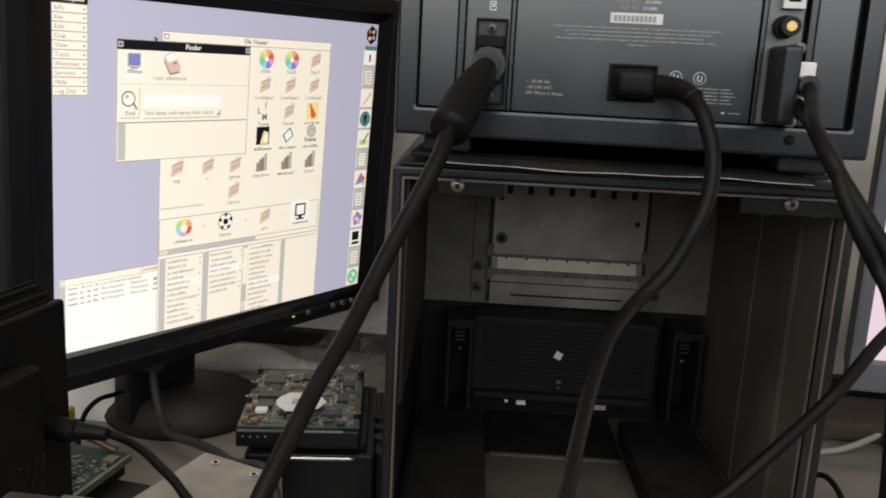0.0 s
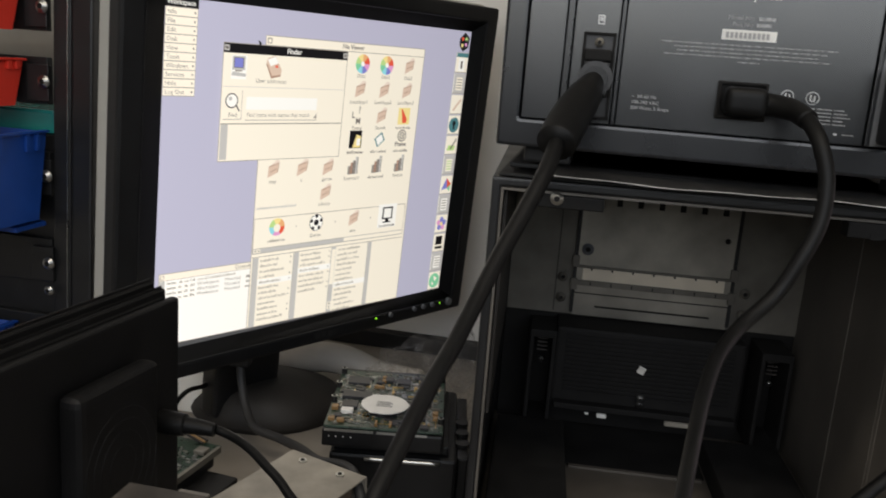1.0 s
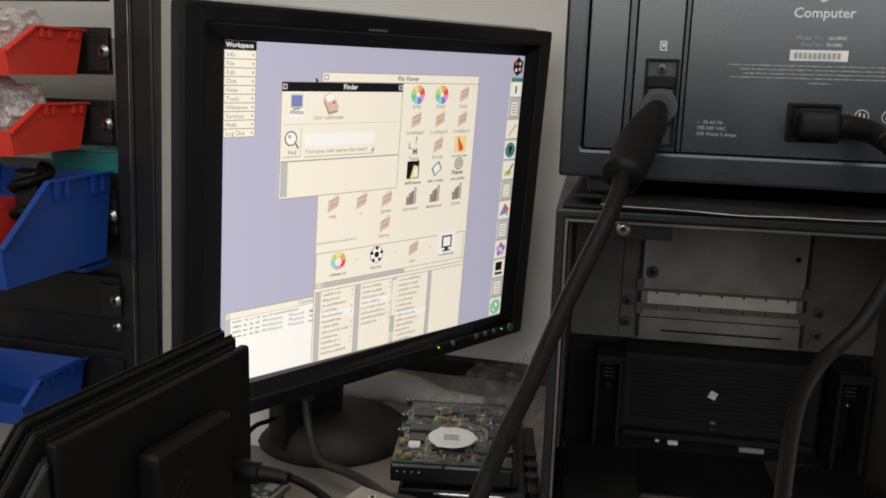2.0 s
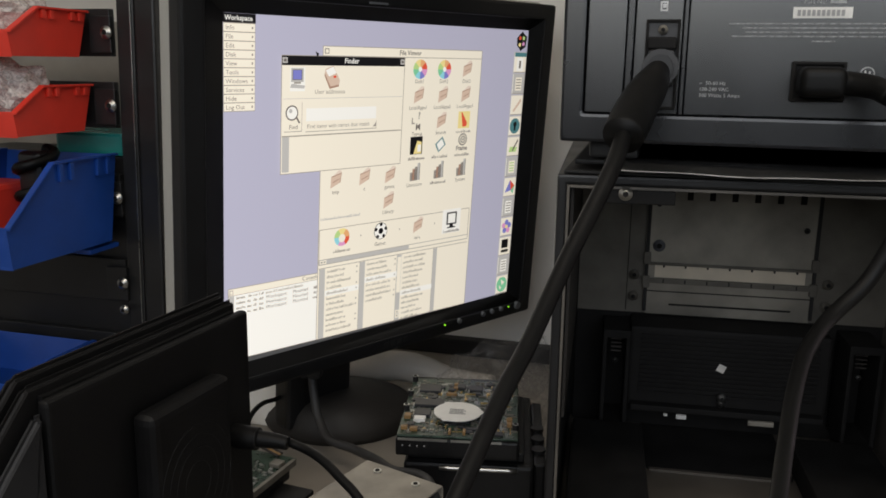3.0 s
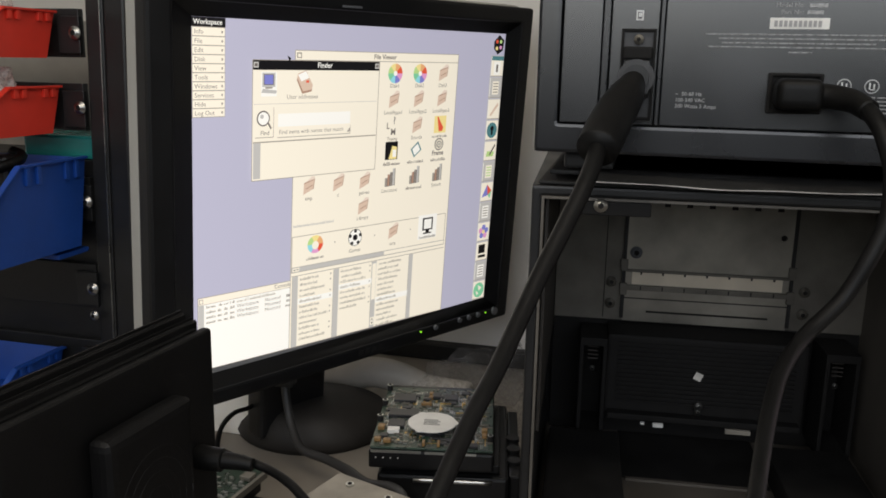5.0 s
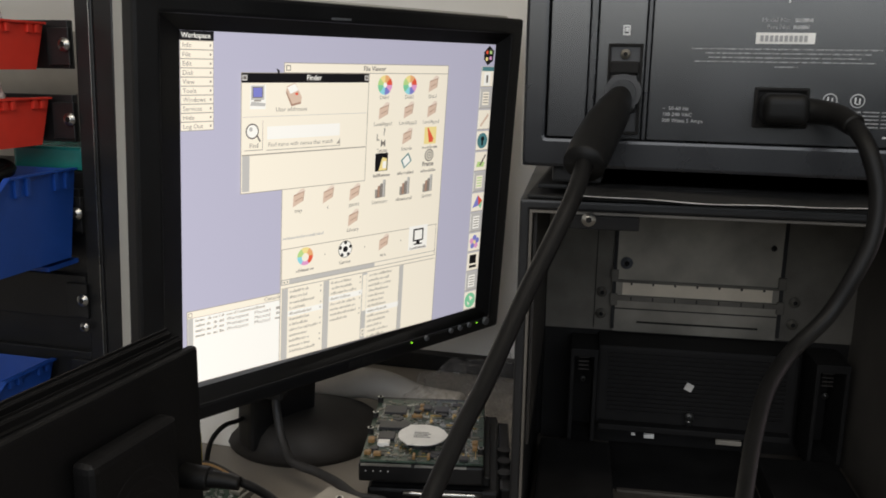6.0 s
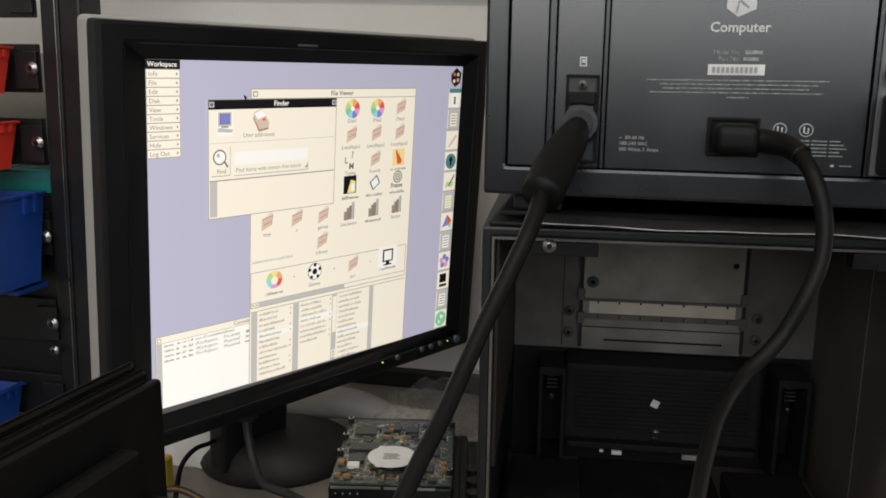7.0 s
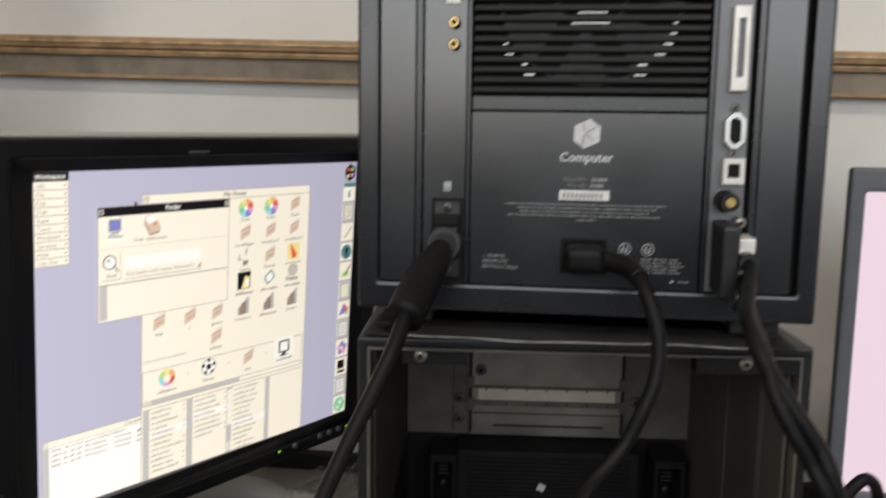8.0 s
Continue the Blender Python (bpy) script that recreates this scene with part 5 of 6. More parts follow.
def bin_rack():
    rack = thing("bin_rack", "black steel shelving upright with cross rails and bright screws, holding bins", "rack")
    part("post", leaning(bm_box(-0.5380, -0.5160, RACK_Y + 0.001, RACK_Y + 0.022, DESK, 0.780, 0.002)), RACK_STEEL, rack)
    part("post_side", leaning(bm_box(-0.5155, -0.4900, RACK_Y + 0.001, RACK_Y + 0.040, DESK, 0.780, 0.003)), RACK_STEEL, rack)
    part("post_edge", leaning(bm_box(-0.5198, -0.5190, RACK_Y - 0.0008, RACK_Y + 0.0008, DESK, 0.780, 0.0003)), STEEL, rack, "bright worn edge of the upright")
    for z in (0.478, 0.398, 0.318, 0.213, 0.112, 0.080, 0.020):
        if z not in (0.080,):
            part("rail", bm_box(-0.80, -0.5440, RACK_Y + 0.003, RACK_Y + 0.012, z - 0.026, z + 0.026, 0.001), RACK_STEEL, rack)
            part("bracket", bm_box(-0.566, -0.5385, RACK_Y - 0.004, RACK_Y + 0.0026, z - 0.022, z + 0.018, 0.001), RACK_STEEL, rack)
        if z > 0.03:
            screw(rack, -0.5420, RACK_Y - 0.0042, z, 0.0072 if z > 0.09 else 0.0056, STEEL, 0.006)
    part("foot_rail", bm_box(-0.80, -0.5440, RACK_Y + 0.013, RACK_Y + 0.016, 0.0, 0.224, 0.001), RACK_STEEL, rack)
    part("far_post", bm_box(-0.835, -0.802, RACK_Y + 0.001, RACK_Y + 0.022, DESK, 0.780, 0.002), RACK_STEEL, rack)
    return rack


bin_rack()
storage_bin(-0.5680, RACK_Y - 0.0050, 0.3710, 0.105, 0.115, 0.077, 0.024, 0.0490, RED_BIN, "red plastic stacking bin hung on the rack")
storage_bin(-0.5680, RACK_Y - 0.0050, 0.2905, 0.105, 0.117, 0.078, 0.024, 0.0500, RED_BIN, "red plastic stacking bin holding crumpled clear bags")
storage_bin(-0.5420, RACK_Y - 0.0050, 0.1660, 0.150, 0.168, 0.104, 0.041, 0.0980, BLUE_BIN, "large blue plastic stacking bin with a black coil inside")
storage_bin(-0.5900, RACK_Y - 0.0050, DESK + 0.0010, 0.150, 0.104, 0.080, 0.024, 0.0450, BLUE_BIN, "low blue plastic stacking bin near the desk")
tagged(part("shelf_edge", bm_box(-0.80, -0.5450, 0.2200, 0.2700, 0.1560, 0.1615, 0.001), BLUE_BIN), "blue plastic shelf strip under the large bin", "strip")


def crumple(name, at_point, size, mat, label, category, seed, limit=9.0):
    """A crumpled bag: a wrinkled closed sheet, pressed flat where a wall stops it."""
    bm = bmesh.new()
    bmesh.ops.create_icosphere(bm, subdivisions=4, radius=1)
    off = Vector((seed * 3.1, seed * 1.7, seed * 0.9))
    for v in bm.verts:
        p = v.co.copy()
        n = noise.fractal(p * 1.3 + off, 1.0, 2.0, 2) * 0.30 + abs(noise.noise(p * 3.0 + off)) * 0.34 - 0.1
        v.co = Vector((p.x * size[0], p.y * size[1], p.z * size[2])) * (1 + n)
        v.co.x = min(v.co.x, limit - at_point[0])
    ob = part(name, bm, mat, m=at(*at_point))
    low = min((ob.matrix_basis @ v.co).z for v in ob.data.vertices)
    return (tagged(ob, label, category) if label else ob), low


crumple("plastic_bag", (-0.622, 0.205, 0.334), (0.038, 0.044, 0.034), CLEAR_FILM, "crumpled clear plastic bag in the red bin", "bag", 2)
crumple("plastic_bag", (-0.624, 0.205, 0.415), (0.034, 0.044, 0.030), CLEAR_FILM, "crumpled clear plastic bag in the upper red bin", "bag", 5)
coil = thing("adapter_coil", "black coiled lead in the blue bin", "cable")
part("coil", bm_sweep([(-0.590 + 0.016 * math.cos(k * 0.9), 0.200 + 0.022 * math.sin(k * 0.9), 0.176 + k * 0.0042) for k in range(24)], 0.006, 8, 5), RUBBER, coil, smooth=True)
part("plug", bm_box(-0.606, -0.576, 0.188, 0.212, 0.205, 0.272, 0.008, 3), PLASTIC_BLACK, coil)
tagged(part("teal_box", bm_box(-0.640, -0.546, 0.292, 0.385, 0.2580, 0.2850, 0.004), TEAL), "teal translucent plastic box behind the rack", "box")
tagged(part("teal_box_shelf", bm_box(-0.80, -0.5395, 0.2885, 0.40, 0.206, 0.2575, 0.001), RACK_STEEL), "black shelf board of the rack", "shelf")
tagged(part("red_part", bm_box(-0.672, -0.622, 0.150, 0.232, 0.1690, 0.236, 0.006), RED_BIN), "red plastic part in the blue bin", "part")


UNIT_LIT = material("unit_grey", (0.017, 0.017, 0.018), 0.5, spread=0.2, scale=30, bump=0.1, fine=900, gloss=0.4)
UNIT_BLACK = material("unit_black", (0.0048, 0.0046, 0.0047), 0.5, spread=0.25, scale=30, bump=0.1, fine=900, gloss=0.24)


# ---- the black power unit near the camera ----
def bm_ramp(x0, x1, y1, top):
    """An upright plate whose near upper corner slopes down."""
    bm = bmesh.new()
    y0 = min(-0.003, y1 - 0.001)
    prof = ((y1, top), (y0, top), (y0 - 0.040, top - 0.040), (y0 - 0.040, DESK), (y1, DESK))
    a, b = [[bm.verts.new((x, y, z)) for y, z in prof] for x in (x0, x1)]
    bm.faces.new(a)
    bm.faces.new(b[::-1])
    for k in range(5):
        n = (k + 1) % 5
        bm.faces.new((a[k], b[k], b[n], a[n]))
    bmesh.ops.recalc_face_normals(bm, faces=bm.faces[:])
    bmesh.ops.bevel(bm, geom=bm.edges[:], offset=0.0022, segments=3, affect="EDGES")
    return bm


def power_unit():
    m = at(-0.1535, -0.305, 0) @ Matrix.Rotation(radians(-5), 4, "Z")
    ob = thing("power_unit", "black finned metal unit with a round fan and a plugged lead", "power supply", m)
    top = 0.2370
    part("body", bm_box(-0.0058, 0.0, 0.0, 0.140, DESK, top, 0.0025, 3), UNIT_BLACK, ob)
    part("fin", bm_ramp(-0.0112, -0.0064, 0.138, top + 0.0060), UNIT_BLACK, ob)
    part("fin", bm_ramp(-0.0172, -0.0118, 0.136, top + 0.0095), UNIT_BLACK, ob)
    part("fin_web", bm_box(-0.0135, -0.004, 0.002, 0.132, DESK, top + 0.0010), UNIT_BLACK, ob)
    # Near end in a greyer copy of the unit's black: its light is painted.
    part("end_cover", bm_ramp(-0.0062, -0.0008, -0.0008, top - 0.005), UNIT_LIT, ob, "sloping end face of the unit, greyed as if lit")
    fan = part("fan_housing", bm_box(0.0005, 0.0130, 0.044, 0.104, 0.128, 0.2150, 0.005, 3), UNIT_BLACK, ob, "square black fan housing")
    for r in (0.030, 0.024, 0.018, 0.011):
        path = [(0.0128, 0.074 + 0.88 * r * math.cos(w), 0.170 + r * math.sin(w)) for w in (math.tau * k / 36 for k in range(37))]
        part("fan_ring", bm_sweep(path, 0.0004, 6, 1), UNIT_BLACK, fan, smooth=True)
    for k in range(3):
        part("print_bar", bm_box(0.0005, 0.0008, 0.1065, 0.1105 - 0.001 * (k % 2), 0.168 - k * 0.0035, 0.1695 - k * 0.0035), LABEL_INK, ob)
    part("plug", bm_sweep([(0.0005, 0.122, 0.172), (0.008, 0.122, 0.172), (0.015, 0.123, 0.172)], [0.0066, 0.0064, 0.0060], 18), RUBBER, ob, smooth=True)
    part("plug_tail", bm_sweep([(0.0148, 0.123, 0.172), (0.023, 0.125, 0.1715), (0.031, 0.126, 0.1708)], [0.0046, 0.0042, 0.0035], 16), RUBBER, ob, smooth=True)
    w = m.inverted()
    run = [(-0.121, -0.1765, 0.1705), (-0.103, -0.180, 0.1680), (-0.090, -0.186, 0.1660), (-0.078, -0.193, 0.1620), (-0.0625, -0.203, 0.1560), (-0.041, -0.221, 0.141), (-0.035, -0.25, 0.10), (-0.03, -0.265, 0.04), (-0.03, -0.27, DESK + 0.006)]
    part("lead", bm_sweep([w @ Vector(q) for q in run], 0.0024, 12), RUBBER, ob, smooth=True)
    return ob


power_unit()


tagged(part("grey_board", bm_box(-0.86, -0.50, 0.440, 0.462, DESK, 0.418, 0.002), BOARD_GREY), "dull grey board leaning behind the rack", "board")


# ---- boards and drives on the desk ----
def bare_drive():
    """A hard drive lying with its circuit board up on a second drive."""
    m = at(-0.1305, 0.0500, 0.0) @ Matrix.Rotation(radians(11), 4, "Z")
    ob = thing("hard_drive", "upside-down black hard drive, green circuit board, round paper label", "hard drive", m)
    W, D, Z = 0.1010, 0.1300, 0.0720
    part("housing", bm_box(0, W, 0, D + 0.012, 0.0540, Z - 0.0025, 0.002), DARK_DRIVE, ob)
    part("front_strip", bm_box(0.002, W * 0.42, -0.0008, 0.0006, Z - 0.0040, Z - 0.0022), STEEL, ob)
    part("front_strip", bm_box(W * 0.45, W * 0.86, -0.0008, 0.0006, Z - 0.0040, Z - 0.0022), STEEL, ob)
    for k in range(4):
        part("dot", bm_cyl(0.0006, 0.0008, "Y", (0.006 + k * 0.0060, -0.0003, 0.0635), 10), LABEL_INK, ob)
    board = part("circuit_board", bm_box(0.001, W - 0.001, 0.002, D, Z - 0.0020, Z, 0.0004), BOARD_GREEN, ob, "green circuit board with black chips")
    rnd = random.Random(21)
    chips = ((0.020, 0.100, 0.020, 0.016), (0.022, 0.066, 0.026, 0.014), (0.018, 0.044, 0.014, 0.014), (0.062, 0.104, 0.012, 0.012), (0.084, 0.060, 0.010, 0.018), (0.076, 0.026, 0.018, 0.012), (0.048, 0.108, 0.008, 0.010), (0.088, 0.094, 0.012, 0.014))
    for x, y, w, d in chips:
        chip = part("chip", bm_box(x - w / 2, x + w / 2, y - d / 2, y + d / 2, Z + 0.0001, Z + 0.0030, 0.0004), CHIP, board)
        legs = bmesh.new()
        n = max(4, int(d / 0.0016))
        for k in range(n):
            yy = y - d / 2 + (k + 0.5) * d / n
            for s in (-1, 1):
                bm_box(x + s * (w / 2 + 0.0007) - 0.0007, x + s * (w / 2 + 0.0007) + 0.0007, yy - 0.0003, yy + 0.0003, Z, Z + 0.0012, bm=legs)
        part("pins", legs, STEEL, chip)
    part("white_chip", bm_box(0.012, 0.022, 0.026, 0.034, Z + 0.0001, Z + 0.0036, 0.0004), LABEL_WHITE, board)
    for x, y, w, d in ((0.006, 0.036, 0.007, 0.009), (0.006, 0.012, 0.007, 0.005), (0.014, 0.010, 0.008, 0.005), (0.044, 0.008, 0.003, 0.009), (0.056, 0.008, 0.003, 0.009), (0.043, 0.112, 0.005, 0.006), (0.043, 0.103, 0.005, 0.005), (0.093, 0.036, 0.006, 0.007), (0.093, 0.026, 0.005, 0.006), (0.040, 0.088, 0.012, 0.003)):
        part("capacitor", bm_box(x - w * 0.4, x + w * 0.4, y - d * 0.4, y + d * 0.4, Z + 0.0001, Z + 0.0034, 0.0006), TAN, board)
    crumbs = bmesh.new()
    for k in range(260):
        x, y = rnd.uniform(0.004, W - 0.004), rnd.uniform(0.005, D - 0.003)
        w, d = rnd.uniform(0.0008, 0.0016), rnd.uniform(0.0014, 0.0030)
        if rnd.random() < 0.5:
            w, d = d, w
        bm_box(x - w, x + w, y - d / 2, y + d / 2, Z + 0.0001, Z + rnd.uniform(0.0006, 0.0016), bm=crumbs)
    tagged(part("solder", crumbs, ZINC, board), kind="stuff")
    gilt = bmesh.new()
    for k in range(60):
        x, y = rnd.uniform(0.006, W - 0.006), rnd.uniform(0.006, D - 0.006)
        w, d = rnd.choice(((0.0004, 0.006), (0.005, 0.0004), (0.0012, 0.0012), (0.0008, 0.0022)))
        bm_box(x - w, x + w, y - d, y + d, Z + 0.00005, Z + rnd.uniform(0.0003, 0.0012), bm=gilt)
    tagged(part("gilt_trace", gilt, BRASS, board), kind="stuff")
    lines = bmesh.new()
    for k in range(170):
        x, y = rnd.uniform(0.006, W - 0.010), rnd.uniform(0.006, D - 0.010)
        n, step = rnd.randint(2, 6), rnd.choice((0.0011, 0.0015))
        along = rnd.random() < 0.5
        for j in range(n):
            a, b = (x + j * step, y) if along else (x, y + j * step)
            bm_box(a - (0.00018 if along else 0.0018), a + (0.00018 if along else 0.0018), b - (0.0018 if along else 0.00018), b + (0.0018 if along else 0.00018), Z + 0.00005, Z + 0.0004, bm=lines)
    tagged(part("solder_pads", lines, STEEL, board), kind="stuff")
    for k in range(26):
        x, y = rnd.uniform(0.010, W - 0.010), rnd.uniform(0.070, D - 0.008)
        if k % 3 == 0:
            y = rnd.uniform(0.006, 0.022)
        w, d = rnd.uniform(0.002, 0.0042), rnd.uniform(0.002, 0.0034)
        part("small_chip", bm_box(x - w, x + w, y - d, y + d, Z + 0.0001, Z + rnd.uniform(0.0016, 0.0026), 0.0003), CHIP, board)
    for x, y in ((0.003, 0.052), (0.003, 0.086), (0.003, 0.122), (0.098, 0.020), (0.098, 0.118)):
        post = part("standoff", bm_cyl(0.0026, 0.006, "Z", (x, y, Z + 0.002), 14), MATTE_BLACK, board)
        part("standoff_ring", bm_cyl(0.0026, 0.0006, "Z", (x, y, Z + 0.0053), 14), STEEL, post)
        part("standoff_hole", bm_cyl(0.0015, 0.0004, "Z", (x, y, Z + 0.0058), 10), DEEP_BLACK, post)
    disc = bmesh.new()
    low, ring = [], []
    for z, out in ((Z + 0.0052, low), (Z + 0.0060, ring)):
        for w in (math.tau * k / 72 for k in range(72)):
            r = 0.0205 + 0.0022 * max(0, math.cos(3 * w)) ** 14
            out.append(disc.verts.new((0.0485 + r * math.cos(w), 0.0400 + r * math.sin(w), z)))
    hub = disc.verts.new((0.0485, 0.0400, Z + 0.0060))
    for k in range(72):
        n = (k + 1) % 72
        disc.faces.new((low[k], low[n], ring[n], ring[k]))
        disc.faces.new((ring[k], ring[n], hub))
    disc.faces.new(low[::-1])
    paper = part("paper_label", disc, LABEL_WHITE, ob, "round white paper label")
    part("motor", bm_cyl(0.016, 0.005, "Z", (0.0485, 0.0400, Z + 0.0022), 28), CHIP, ob)
    for k in range(4):
        part("print_bar", bm_box(0.0415, 0.0555 - 0.002 * (k % 2), 0.034 + k * 0.0030, 0.0355 + k * 0.0030, Z + 0.0061, Z + 0.0063), FAINT_PRINT, paper)
    return m


DRIVE_AT = bare_drive()


def lower_drive():
    ob = thing("hard_drive", "black hard drive with a polished front edge under another drive", "hard drive", DRIVE_AT @ at(0.006, 0.010, 0))
    part("housing", bm_box(0, 0.1080, -0.0040, 0.150, DESK, 0.0460, 0.003), DARK_DRIVE, ob)
    part("front_bar", bm_sweep([(0.030, -0.006, 0.0430), (0.062, -0.006, 0.0430), (0.094, -0.006, 0.0430)], 0.0019, 10, 4), STEEL, ob, "polished metal bar", smooth=True)
    part("spacer", bm_box(0.004, 0.100, 0.004, 0.130, 0.0462, 0.0538, 0.001), DARK_DRIVE, ob)
    for k in range(3):
        part("tab", bm_cyl(0.006, 0.003, "Z", (0.1125, 0.030 + k * 0.022, 0.0455), 16), PLASTIC_BLACK, ob)
    part("side_rail", bm_box(0.1082, 0.1180, 0.006, 0.140, DESK, 0.0440, 0.002), DARK_DRIVE, ob)
    return ob


lower_drive()


def bracket_plate():
    """A beige metal mounting plate with eyelets, lying tilted on the clutter."""
    m = at(-0.1480, 0.0320, 0.0560) @ Matrix.Rotation(radians(-19), 4, "Z") @ Matrix.Rotation(radians(3), 4, "X")
    ob = thing("mounting_plate", "beige metal mounting plate with round eyelets on the desk", "plate", m)
    part("sheet", bm_box(0.0, 0.074, -0.120, 0.0, -0.0015, 0.0, 0.0005), BEIGE, ob)
    part("flange", bm_box(0.0, 0.074, -0.0012, 0.0003, -0.058, -0.0016), BEIGE, ob)
    part("flange", bm_box(-0.0003, 0.0012, -0.120, -0.0018, -0.050, -0.0016), BEIGE, ob)
    part("prop", bm_box(0.006, 0.068, -0.112, -0.010, -0.066, -0.0017, 0.002), BROWN, ob)
    for x, y in ((0.0190, -0.0105), (0.0560, -0.0105)):
        ring = part("eyelet", bm_cyl(0.0032, 0.0016, "Z", (x, y, 0.0006), 18), STEEL, ob)
        part("eyelet_hole", bm_cyl(0.0018, 0.0004, "Z", (x, y, 0.0016), 14), DEEP_BLACK, ring)
    return ob


bracket_plate()


def loose_board():
    m = at(-0.312, -0.062, 0.0380) @ Matrix.Rotation(radians(-6), 4, "Z")
    ob = thing("circuit_board", "green circuit board with metal edge and loose copper-brown wires", "circuit board", m)
    W, D = 0.080, 0.122
    board = part("board", bm_box(0, W, 0, D, -0.0018, 0.0, 0.0003), BOARD_GREEN, ob)
    part("metal_edge", bm_box(W - 0.0010, W + 0.0022, 0.002, D - 0.004, -0.0040, 0.0014), ZINC, ob, "folded metal edge")
    part("pale_corner", bm_box(W - 0.012, W - 0.002, 0.098, 0.108, 0.0002, 0.0042, 0.001), ZINC, ob)
    part("under_box", bm_box(0.004, W - 0.004, 0.004, D - 0.004, -0.0178, -0.0019, 0.002), MATTE_BLACK, ob)
    part("tray", bm_box(0.010, W + 0.024, 0.000, D - 0.012, DESK - 0.0380, -0.0180, 0.002), MATTE_BLACK, ob)
    for k in range(3):
        part("ribbon_wire", bm_sweep([(0.004, D - 0.004 + 0.003 * k, 0.002), (0.030, D + 0.001 + 0.002 * k, 0.006 + 0.001 * k), (W - 0.014, D - 0.006 + 0.003 * k, 0.0018)], 0.0011, 8), TAN if k == 1 else FOOT_BROWN, ob, "copper-brown wire")
    rnd = random.Random(5)
    bits = bmesh.new()
    for k in range(420):
        x, y = rnd.uniform(0.003, W - 0.004), rnd.uniform(0.004, D - 0.018)
        s = rnd.uniform(0.0007, 0.0022)
        bm_box(x - s, x + s, y - s * 0.7, y + s * 0.7, 0.0002, rnd.uniform(0.0008, 0.0022), bm=bits)
    tagged(part("solder", bits, STEEL, board), kind="stuff")
    for k in range(6):
        x, y = 0.014 + 0.022 * (k % 3), 0.022 + 0.040 * (k // 3)
        part("chip", bm_box(x - 0.006, x + 0.006, y - 0.009, y + 0.009, 0.0002, 0.0030, 0.0004), CHIP, board)
    return ob


loose_board()


def metal_box():
    ob = thing("metal_box", "tall narrow dark tan metal box with a screw in its lid", "box")
    part("body", bm_box(-0.1145, -0.0785, -0.3040, -0.2580, DESK, 0.1760, 0.0015), TAN_BOX, ob)
    part("lid", bm_box(-0.1150, -0.0780, -0.3045, -0.2575, 0.1762, 0.1780, 0.0007), TAN_BOX, ob)
    part("screw", bm_cyl(0.0011, 0.0010, "Z", (-0.0915, -0.2850, 0.1784), 16), STEEL, ob)
    part("tab", bm_box(-0.0920, -0.0775, -0.2573, -0.2548, 0.1764, 0.1776, 0.0004), ZINC, ob)
    return ob


metal_box()

grey = thing("grey_cable", "grey monitor cable hanging before the stand onto the desk", "cable")
part("cable", bm_sweep([(-0.263, 0.190, 0.095), (-0.259, 0.172, 0.066), (-0.252, 0.162, 0.043), (-0.243, 0.152, 0.027), (-0.226, 0.136, 0.017), (-0.194, 0.119, 0.019), (-0.162, 0.088, 0.028), (-0.132, 0.050, 0.040), (-0.105, 0.034, 0.048), (-0.088, 0.012, 0.050), (-0.074, -0.015, 0.030), (-0.07, -0.07, 0.006), (-0.07, -0.12, DESK + 0.0045)], 0.0042, 12), GREY_RUBBER, grey, smooth=True)
part("plug", bm_box(-0.272, -0.249, 0.165, 0.181, 0.062, 0.092, 0.006, 3), GREY_RUBBER, grey, "grey plug housing")

lead = thing("thin_lead", "thin black lead arching beside the monitor stand", "cable")
part("lead", bm_sweep([(-0.296, 0.185, 0.036), (-0.298, 0.169, 0.036), (-0.301, 0.145, 0.040), (-0.296, 0.112, 0.040), (-0.288, 0.087, 0.029), (-0.284, 0.072, 0.005), (-0.282, 0.065, DESK + 0.0026)], 0.0024, 8), RUBBER, lead, smooth=True)

hose = thing("white_hose", "thick off-white plastic hose bent behind the monitor foot", "hose")
part("hose", bm_sweep([(-0.284, 0.340, 0.0085), (-0.254, 0.334, 0.0165), (-0.222, 0.331, 0.0240), (-0.193, 0.331, 0.0210), (-0.163, 0.332, 0.0105), (-0.139, 0.332, 0.0077), (-0.110, 0.328, 0.0077)], 0.0175, 20), HOSE_WHITE, hose, smooth=True)

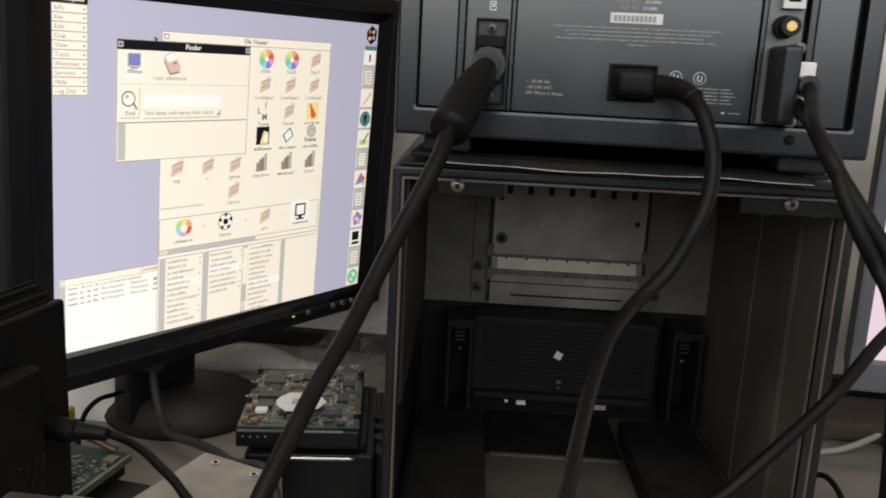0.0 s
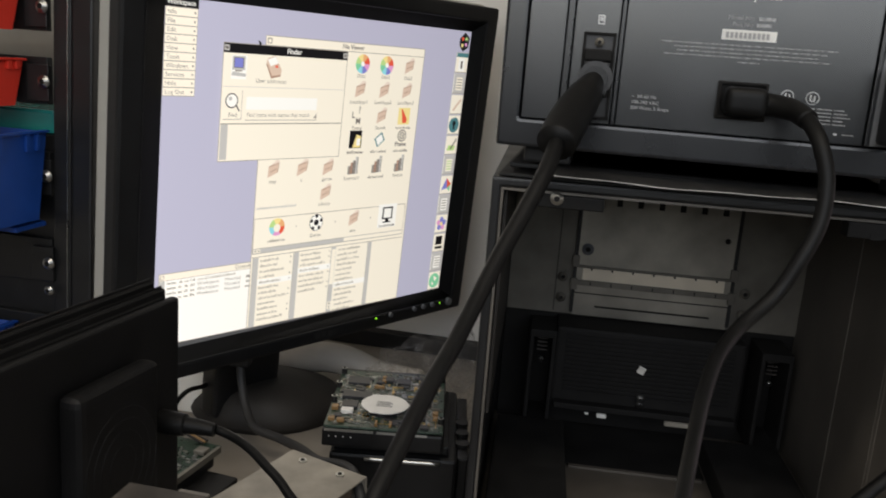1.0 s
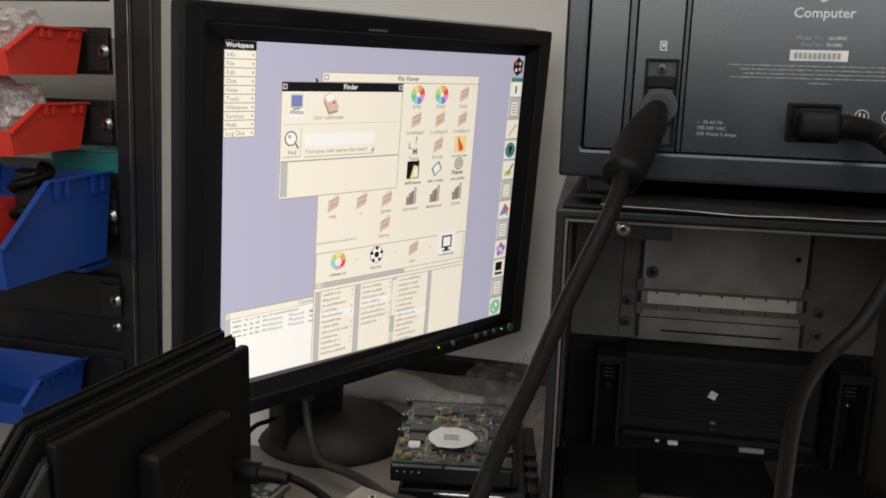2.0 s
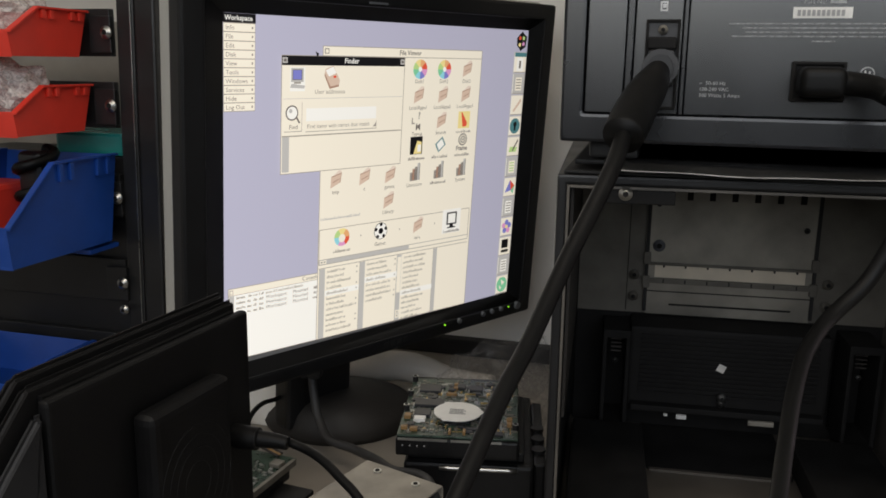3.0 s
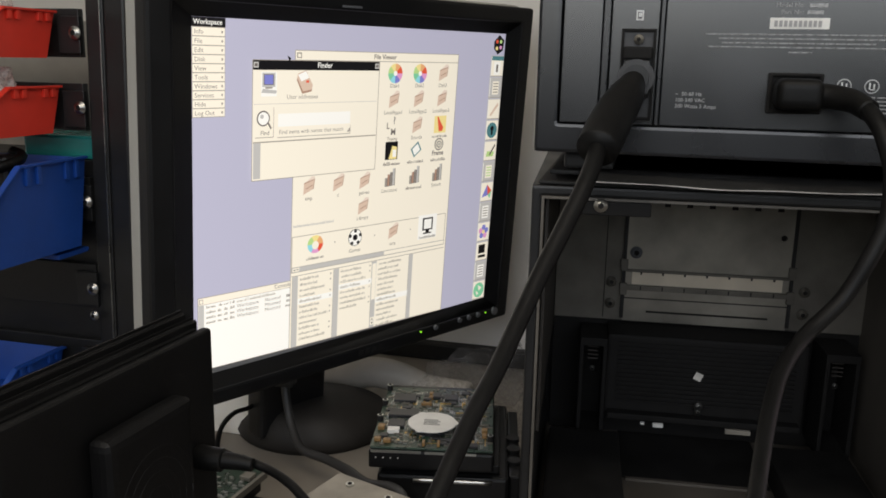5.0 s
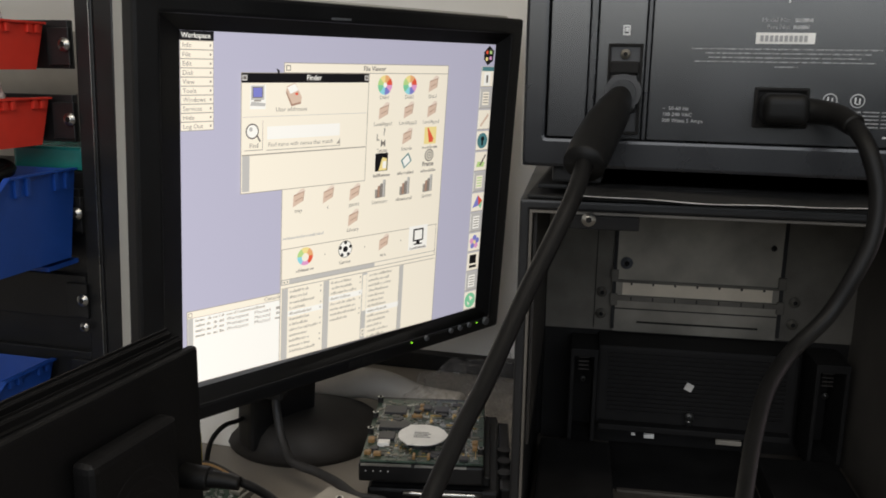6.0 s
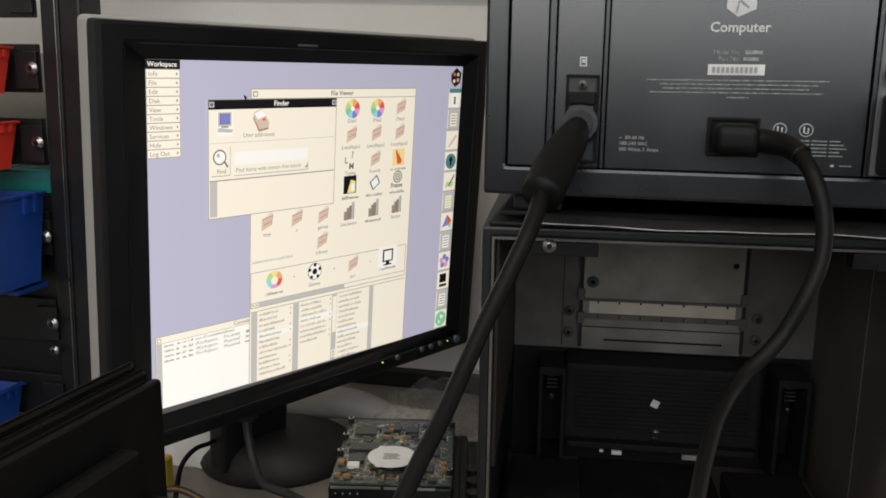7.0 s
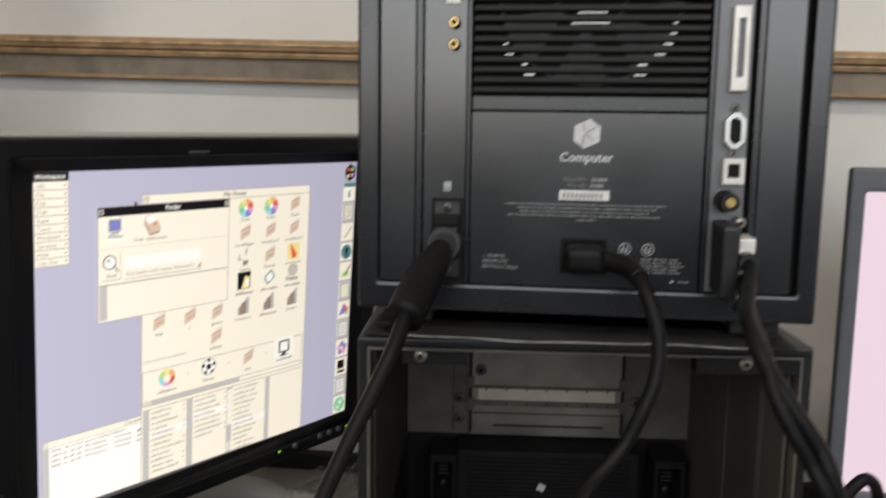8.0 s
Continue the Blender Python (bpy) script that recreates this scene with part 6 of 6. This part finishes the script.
bag = thing("antistatic_bag", "crumpled smoky antistatic bag beside the cube", "bag")
pouch, low = crumple("pouch", (-0.092, 0.250, 0.038), (0.056, 0.042, 0.046), BAG_FILM, "", "", 9, -0.030)
mouth, low = crumple("mouth", (-0.048, 0.232, 0.078), (0.020, 0.020, 0.034), BAG_FILM, "", "", 14, -0.030)
for ob in (pouch, mouth):
    ob.parent = bag
mouth["label"] = "creased open mouth of the bag"
tagged(part("white_box", bm_box(-0.420, -0.288, 0.200, 0.245, DESK, 0.125, 0.002), BOX_WHITE), "white cardboard box standing behind the monitor foot", "box")
tagged(part("yellow_part", bm_box(-0.350, -0.332, 0.142, 0.158, DESK, 0.026, 0.004, 3), YELLOW), "small yellow plastic part on the desk", "part")
tagged(part("red_tag", bm_box(-0.520, -0.4985, 0.3175, 0.3205, 0.462, 0.500, 0.002), RED_BIN), "small red plastic tag behind the rack post", "tag")

thin = thing("signal_lead", "black lead running across the opening of the empty cube", "cable")
part("lead", bm_sweep([(0.385, 0.020, DESK + 0.0045), (0.372, 0.012, 0.08), (0.355, -0.005, 0.19), (0.340, -0.020, 0.225), (0.321, -0.031, 0.216), (0.286, -0.069, 0.193), (0.269, -0.080, 0.178), (0.249, -0.092, 0.162), (0.224, -0.105, 0.141), (0.203, -0.111, 0.120), (0.17, -0.13, 0.07), (0.14, -0.15, 0.02), (0.12, -0.17, DESK + 0.0042)], 0.0040, 10), RUBBER, thin, smooth=True)

# clutter on the desk by the second monitor
loop = thing("black_lead", "thin black lead looped on the desk", "cable")
part("lead", bm_sweep([(0.355, 0.19, DESK + 0.003), (0.366, 0.20, 0.006), (0.378, 0.195, 0.014), (0.387, 0.18, 0.008), (0.392, 0.15, DESK + 0.003), (0.40, 0.10, DESK + 0.003)], 0.0028, 8), RUBBER, loop, smooth=True)
wl = thing("white_lead", "thin off-white lead lying on the desk", "cable")
part("lead", bm_sweep([(0.39, 0.29, DESK + 0.003), (0.43, 0.305, DESK + 0.004), (0.47, 0.33, DESK + 0.010), (0.50, 0.36, DESK + 0.014), (0.52, 0.40, DESK + 0.004)], 0.0034, 8), HOSE_WHITE, wl, smooth=True)
tagged(part("dark_pouch", bm_box(0.40, 0.55, 0.335, 0.42, DESK, 0.012, 0.006, 3), BROWN), "dark brown flat pouch on the desk", "pouch")
